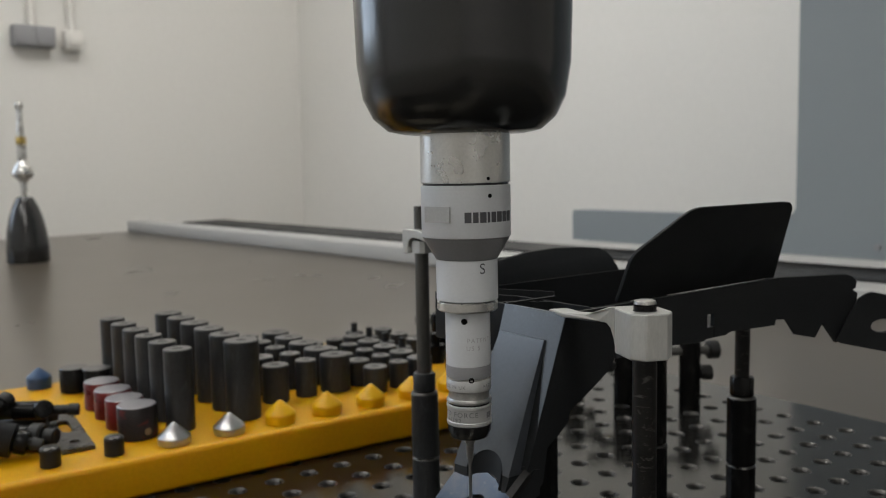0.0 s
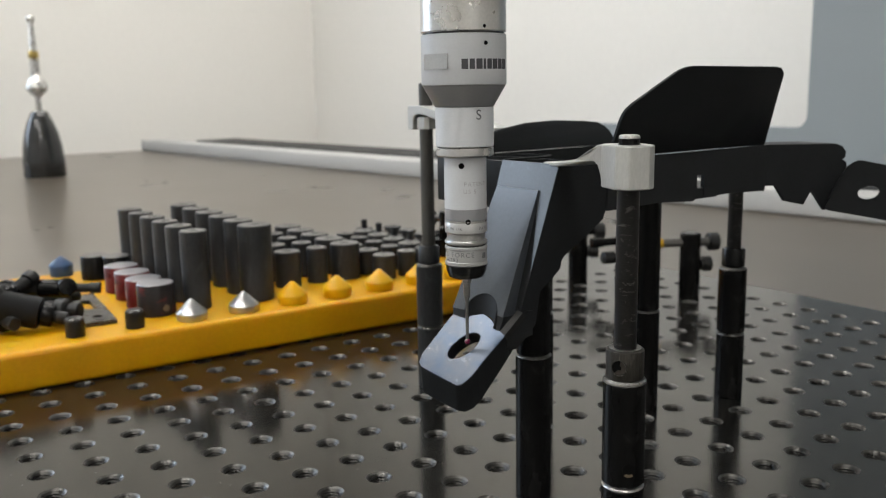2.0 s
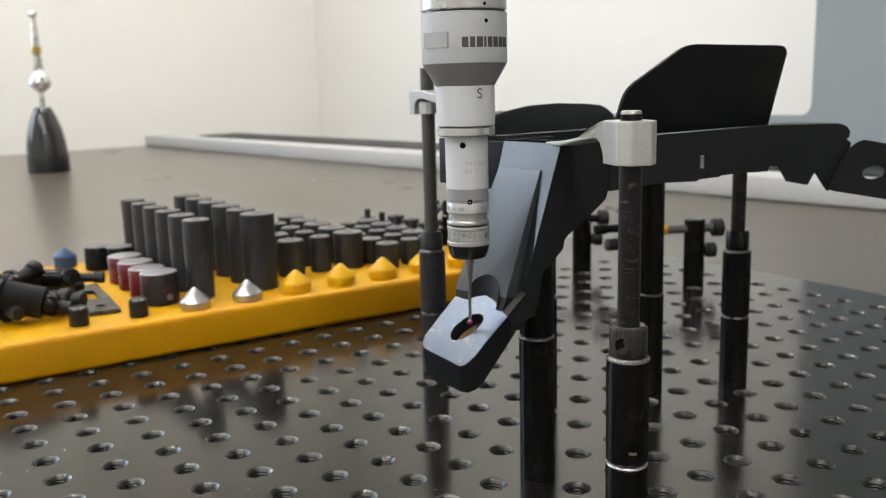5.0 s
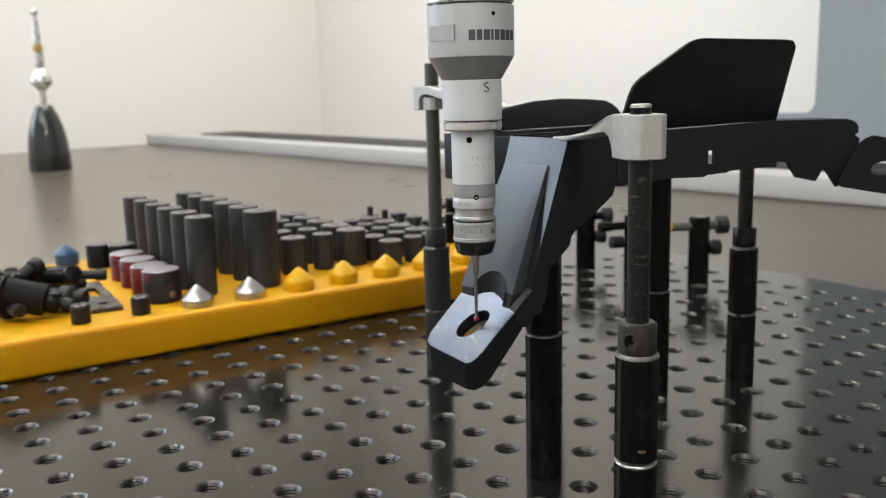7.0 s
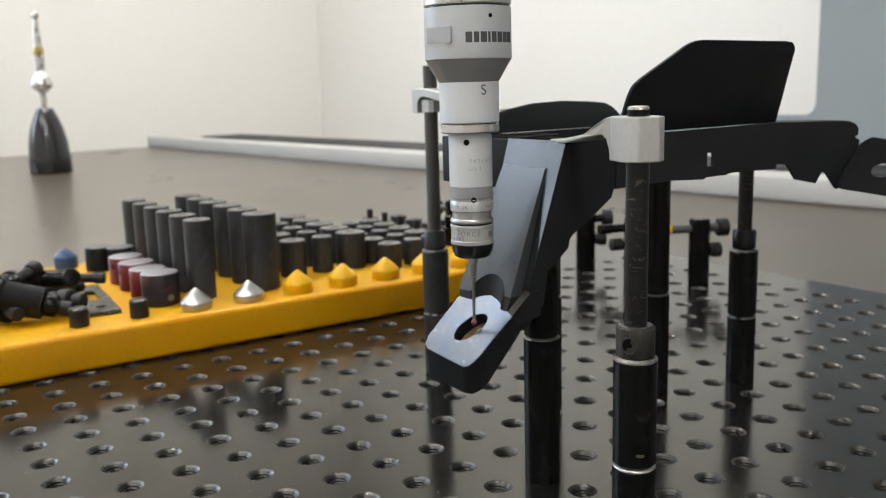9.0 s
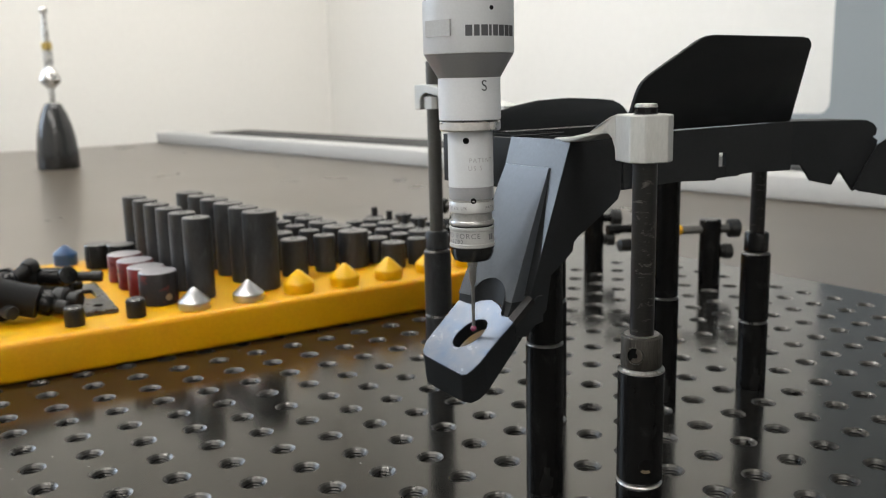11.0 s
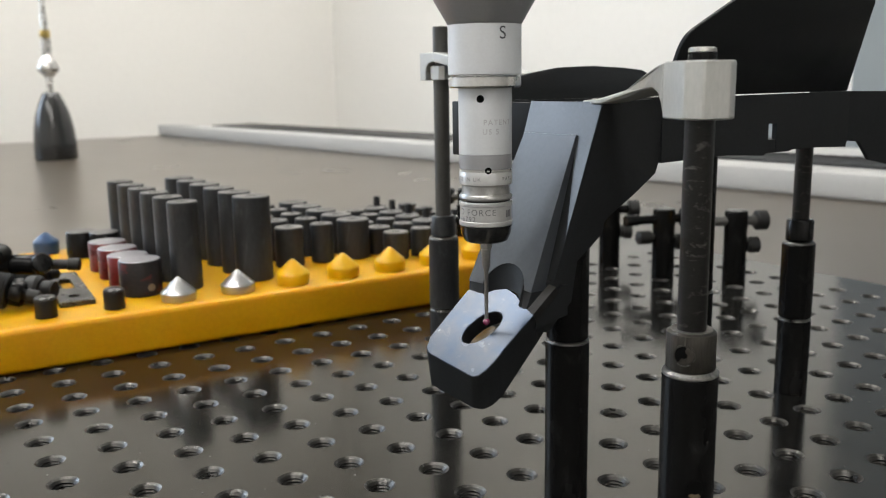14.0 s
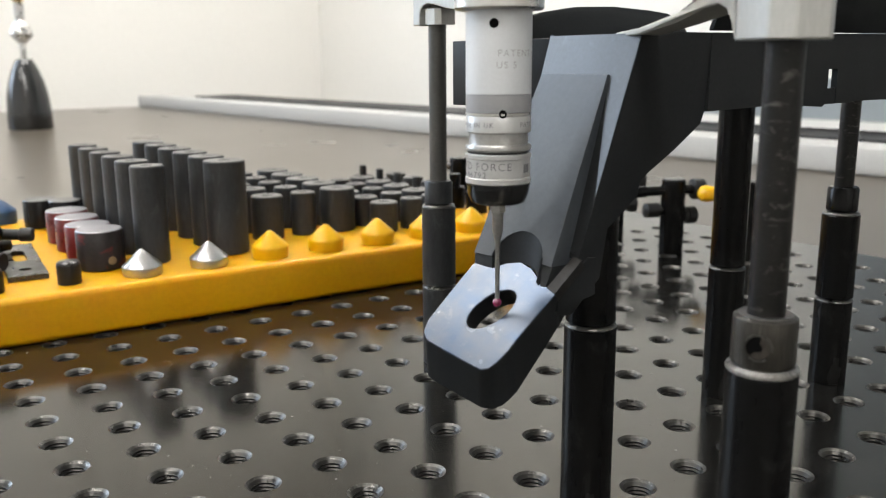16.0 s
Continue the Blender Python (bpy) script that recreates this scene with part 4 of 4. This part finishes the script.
for k in range(2):
    cone_top(.1642 + .0295 * k, .4035, STEEL_SATIN, "bright steel cone locator on the yellow tray", .0085, .0112, .34, True)
for k in range(6):
    cone_top(.2236 + .0286 * k, .4048, CONE_YELLOW, "yellow plastic cone locator on the yellow tray", .0086, .0125)
cone_top(.1272, .574, BLUE, "blue plastic cone locator on the yellow tray", .0077, .0135, .5)
for x_, y_ in ((.1345, .4042), (.1051, .4052)):
    k_ = thing("rubber_knob", "small black rubber-capped knob on the yellow tray", "knob", at_tray(x_, y_), "small knobs on the tray")
    part("body", lathe([(.0047, 0), (.0048, .0003), (.0048, .0082)], 32), BLACK_RUBBER, k_)
    part("cap", lathe([(.0047, .0082), (.0044, .0092), (.0036, .0097)], 32), DARK_STEEL, k_, "dull steel cap")


def standoff(x, y, r, h, label="black steel spacer with a threaded hole on the yellow tray", mt=None):
    t = thing("spacer", label, "spacer", at_tray(x, y), "black spacers on the tray")
    part("body", lathe([(r - .0004, 0), (r, .0004), (r, h - .0006), (r - .0004, h - .0002)], 32), mt or SPACER, t)
    i = min(.0030, r * .38)
    bm = bmesh.new()
    rings = []
    for rr_, z in ((i, h - .0006), (i, h), (r - .0005, h), (r - .0005, h - .0003)):
        rings.append([bm.verts.new((rr_ * math.cos(2 * math.pi * k / 28), rr_ * math.sin(2 * math.pi * k / 28), z)) for k in range(28)])
    for a, b in zip(rings, rings[1:]):
        for k in range(28):
            bm.faces.new((a[k], a[(k + 1) % 28], b[(k + 1) % 28], b[k]))
    f = part("end_face", bm, END_FACE, t, "worn bare end face with a hole")
    # a near-black plug just under the face paints the bore's shade
    part("bore", lathe([(i * .97, h - .0040), (i * .97, h - .0005)], 24), BORE_SHADE, f, "near-black disc for the shade in a threaded hole")
    return t


TALL = "tall black steel spacer standing on the yellow tray"
for k in range(6):
    standoff(.1747 - .0010 * k, .4260 + .0247 * k, .0077, .0447, TALL)
for k in range(6):
    standoff(.2108 - .0010 * k, .4265 + .0244 * k, .0098 if k == 0 else .0088, .0446, TALL)
MID = "mid-height black steel spacer with a hole on the yellow tray"
for k in range(5):
    standoff(.2390, .4470 + .0235 * k, .0082, .0225 + .0008 * (k % 2), MID)
    standoff(.2595, .4480 + .0235 * k, .0066, .0225, MID)
    standoff(.2800, .4490 + .0235 * k, .0096, .0230, MID)
LOW = "low black steel spacer with a hole on the yellow tray"
for k in range(5):
    standoff(.2985, .4300 + .0225 * k, .0076, .0160, LOW)
    standoff(.3160, .4310 + .0225 * k, .0062, .0165, LOW)
    standoff(.3330, .4330 + .0225 * k, .0082, .0165, LOW)
# studs on the far rows
for k in range(4):
    t = thing("stud", "black steel stud with a slim stem on the yellow tray", "stud", at_tray(.347, .4775 + .0238 * k), "black studs on the tray")
    part("foot", rod(.0068, 0, .0138, c=.0006), SPACER, t)
    part("stem", rod(.0024, .0138, .0206), SPACER, t)
for k in range(3):
    t = thing("stud", "black steel stud with a slim stem on the yellow tray", "stud", at_tray(.372, .425 + .024 * k), "black studs on the tray")
    part("foot", rod(.0066, 0, .0130), POST, t)
    part("stem", rod(.0034, .0130, .0210), POST, t)
for k in range(3):
    standoff(.3705, .4985 + .0235 * k, .0068, .0138, LOW)
# round magnets
for k in range(4):
    h_ = .0164 if k else .0178
    t = thing("round_magnet", "round holding magnet with dark red sides and a grey face", "magnet", at_tray(.1520 - .0006 * k, .4270 + .0240 * k, 20 * k), "round magnets on the tray")
    part("body", lathe([(.0098, 0), (.0102, .0004), (.0102, h_ - .0008), (.0099, h_ - .0004)], 40), RED if k else STAINED, t)
    part("face", lathe([(.0099, h_ - .0004), (.0096, h_), (.0070, h_ + .0001)], 40), GREY_TOP, t, "ground grey face")
    if not k:
        part("side_hole", cross_hole(.0019, .0045, .0102, -74), TAN, t, "pale hole in the side")
for x_, y_ in ((.1560, .5390), (.1445, .5505)):
    t = thing("round_magnet", "round black holding magnet with a grey face", "magnet", at_tray(x_, y_), "round magnets on the tray")
    part("body", lathe([(.0084, 0), (.0088, .0004), (.0088, .0150), (.0085, .0154)], 40), POST, t)
    part("face", lathe([(.0085, .0154), (.0082, .0158), (.0060, .0159)], 40), END_FACE, t, "ground grey face")

# slotted strap: a round hole near its end, then a slot


def strap():
    bm = bmesh.new()
    hw, th = .0080, .0022
    cells = []
    for y0, y1, r, half in ((.006, .020, .0027, .0), (.026, .062, .0030, .0095)):
        yc = (y0 + y1) / 2
        inner, outer = [], []
        for k in range(32):
            a = 2 * math.pi * (k + .5) / 32
            c, s = math.cos(a), math.sin(a)
            inner.append((r * c, yc + r * s + (half if s > 0 else -half)))
            q = min(hw / abs(c), (y1 - y0) / 2 / abs(s))
            outer.append((q * c, yc + q * s))
        cells.append((inner, outer))
    for inner, outer in cells:
        rings = [[bm.verts.new((x, y, z)) for x, y in loop_] for loop_, z in ((inner, 0), (outer, 0), (outer, th), (inner, th))]
        for p, q in zip(rings, rings[1:] + rings[:1]):
            for k in range(32):
                bm.faces.new((p[k], p[(k + 1) % 32], q[(k + 1) % 32], q[k]))
    for y0, y1 in ((0, .006), (.020, .026), (.062, .074)):
        loft([(-hw, y0, 0), (hw, y0, 0), (hw, y1, 0), (-hw, y1, 0)], [(-hw, y0, th), (hw, y0, th), (hw, y1, th), (-hw, y1, th)], bm)
    return bm


st = tagged(part("slotted_strap", strap(), DARK_STEEL, None, smooth=False), "flat dark steel strap with a slot, lying on the tray", "strap")
st.matrix_world = at_tray(.1206, .4186, -2, TT_)


def threaded(r, x0, x1, m, pitch=.0011):
    n = int((x1 - x0) / pitch * 2)
    return lathe([(r - (.00045 if k % 2 else 0), x0 + k * pitch / 2) for k in range(n)], 24, m=m)


def screw_clamp(x, y, z, turn, tilt, thread, collar, tip, pad=None, boss=None):
    """A black clamp screw lying in the heap, along its own x: thread, collar, slim tip, and a round pad or a boss across it."""
    t = thing("clamp_screw", "black steel clamp screw lying in a heap on the tray", "clamp screw", TRAY @ pose(x, y, z, 0, tilt, turn), "clamp screws in a heap")
    m = pose(0, 0, 0, 0, 90, 0)
    r, x0, x1 = thread
    part("thread", threaded(r, x0, x1, m), BLACK_RUBBER, t)
    r, x0, x1 = collar
    part("collar", lathe([(r * .93, x0), (r, x0 + .0006), (r, x1 - .0006), (r * .93, x1)], 28, m=m), POST, t)
    r, x0, x1 = tip
    part("tip", lathe([(r * .8, x0), (r * .8, x1 - .006), (r, x1 - .0055), (r, x1 - .0006), (r * .85, x1)], 24, m=m), BLACK_RUBBER, t)
    if pad:
        r, x0, x1 = pad
        part("pad", lathe([(r * .9, x0), (r, x0 + .0008), (r, x1 - .0012), (r * .8, x1)], 32, m=m), BLACK_RUBBER, t, "round black pad")
    if boss:
        r, h0, h1 = boss
        part("boss", lathe([(r, h0), (r, h1 - .0012), (r * .88, h1 - .0003), (r * .6, h1)], 28, m=pose(0, 0, 0, 72, 0, 18)), POST, t)
    return t


# the stepped screw with its knurled collar
screw_clamp(.1030, .4385, TT_ + .0068, -38, 0, (.0050, -.036, -.011), (.0056, -.011, -.001), (.0042, .005, .0125), (.0066, -.001, .006))
# the cross-handled one lying on top, its slim end towards the magnets
screw_clamp(.1105, .4560, TT_ + .0150, -20, 3, (.0044, -.030, -.006), (.0050, -.014, .002), (.0032, .002, .0185), None, (.0050, -.0060, .0075))
# the thick one with a round pad at the tray's near side
screw_clamp(.0840, .4300, TT_ + .0118, -20, 16, (.0085, -.010, .010), (.0060, .010, .016), (.0034, .016, .023), (.0098, -.020, -.010))
screw_clamp(.0930, .4600, TT_ + .0215, 38, -18, (.0036, -.012, -.002), (.0044, -.018, -.012), (.0030, -.0165, -.0020), (.0046, -.002, .0040))
screw_clamp(.0720, .4400, TT_ + .0072, -70, 0, (.0040, -.026, .004), (.0058, .004, .012), (.0035, .012, .022), (.0070, -.032, -.026))
screw_clamp(.0900, .4800, TT_ + .0072, 160, 0, (.0040, -.020, .006), (.0058, .006, .014), (.0035, .014, .024), (.0070, -.027, -.020))
screw_clamp(.1010, .4700, TT_ + .0060, 15, 0, (.0040, -.020, .006), (.0050, .006, .012), (.0030, .012, .020), (.0058, -.026, -.020))
screw_clamp(.0790, .4560, TT_ + .0180, 70, 6, (.0038, -.020, .004), (.0050, .004, .012), (.0030, .012, .020), (.0066, -.026, -.020))

# ---- posts at the far edge of the plate ----


def cross_post(xy, label, turn, bar, tip, far_knob=False):
    """A short post with a cross bar through its head and two knurled knobs."""
    t = thing("cross_bar_post", label, "fixture post", Matrix.Translation((*xy, 0)) @ pose(0, 0, 0, 0, 0, turn), "cross-bar posts on the plate")
    part("body", lathe([(.0066, 0), (.0068, .0004), (.0068, .0420), (.0060, .0430)], 32), POST, t)
    m = pose(0, 0, .0365, 0, 90, 0)
    c = part("cross_bar", rod(.0028, -.0195 if tip else -.018, .014, m=m), GREY_ROD if tip else POST, t)
    if bar:
        part("tip", lathe([(.0020, -.0305), (.0042, -.0288), (.0047, -.0260), (.0042, -.0230), (.0032, -.0196)], 24, m=m) if tip else lathe([(.0034, -.0262), (.0034, -.0181)], 20, m=m), CONE_YELLOW if tip else POST, c, "yellow tip" if tip else "")
    part("knob", lathe([(.0052, .0120), (.0060, .0126), (.0060, .0185), (.0050, .0192)], 24, m=m), BLACK_RUBBER, t)
    m2 = pose(0, 0, .0215, 0, 90, 0)
    part("knob", lathe([(.0040, .0068), (.0040, .0090), (.0050, .0092), (.0050, .0140), (.0042, .0146)], 24, m=m2), BLACK_RUBBER, t)
    if far_knob:
        part("knob", lathe([(.0034, -.0178), (.0042, -.0172), (.0042, -.0096), (.0016, -.0092), (.0016, -.0064)], 24, m=pose(0, 0, .0255, 0, 90, 0)), BLACK_RUBBER, t)
    return t


cross_post((.0103, .588), "short black post with a yellow-tipped cross bar and knobs", 28, True, True)
cross_post((-.0317, .5838), "short black post with a cross bar and knobs", 38, True, False, True)
cross_post((-.1870, .6480), "short black post with a yellow-tipped cross bar behind the tray", 172, True, True, True)
cross_post((-.0716, .614), "short black post with a cross bar and knobs", 25, False, False)

# ---- calibration sphere on its stand ----
cs = thing("sphere_stand", "calibration sphere on a black bullet-shaped stand", "calibration stand", ROOM @ pose(-1.661, .527, TZ))
part("base", lathe([(.0355, 0), (.0368, .002), (.0365, .028), (.0342, .056), (.0290, .082), (.0222, .102), (.0150, .117), (.0125, .120)], 48), PROBE_BLACK, cs, "gloss black base")
part("stem", lathe([(.0055, .120), (.0055, .150)], 24), STEEL, cs)
part("disc", lathe([(.0070, .148), (.0190, .160), (.0195, .163), (.0140, .176), (.0070, .186)], 32), STEEL, cs, "polished steel double cone")
part("neck", lathe([(.0080, .186), (.0085, .212), (.0065, .214), (.0065, .240), (.0050, .262), (.0045, .280)], 24), STEEL, cs)
part("brass_ring", lathe([(.0088, .216), (.0090, .217), (.0090, .228), (.0088, .229)], 24), GOLD, cs, "brass ring")
bm = bmesh.new()
bmesh.ops.create_uvsphere(bm, u_segments=24, v_segments=14, radius=.0075)
bm.transform(Matrix.Translation((0, 0, .286)))
part("ball", bm, STEEL, cs, "polished steel ball")
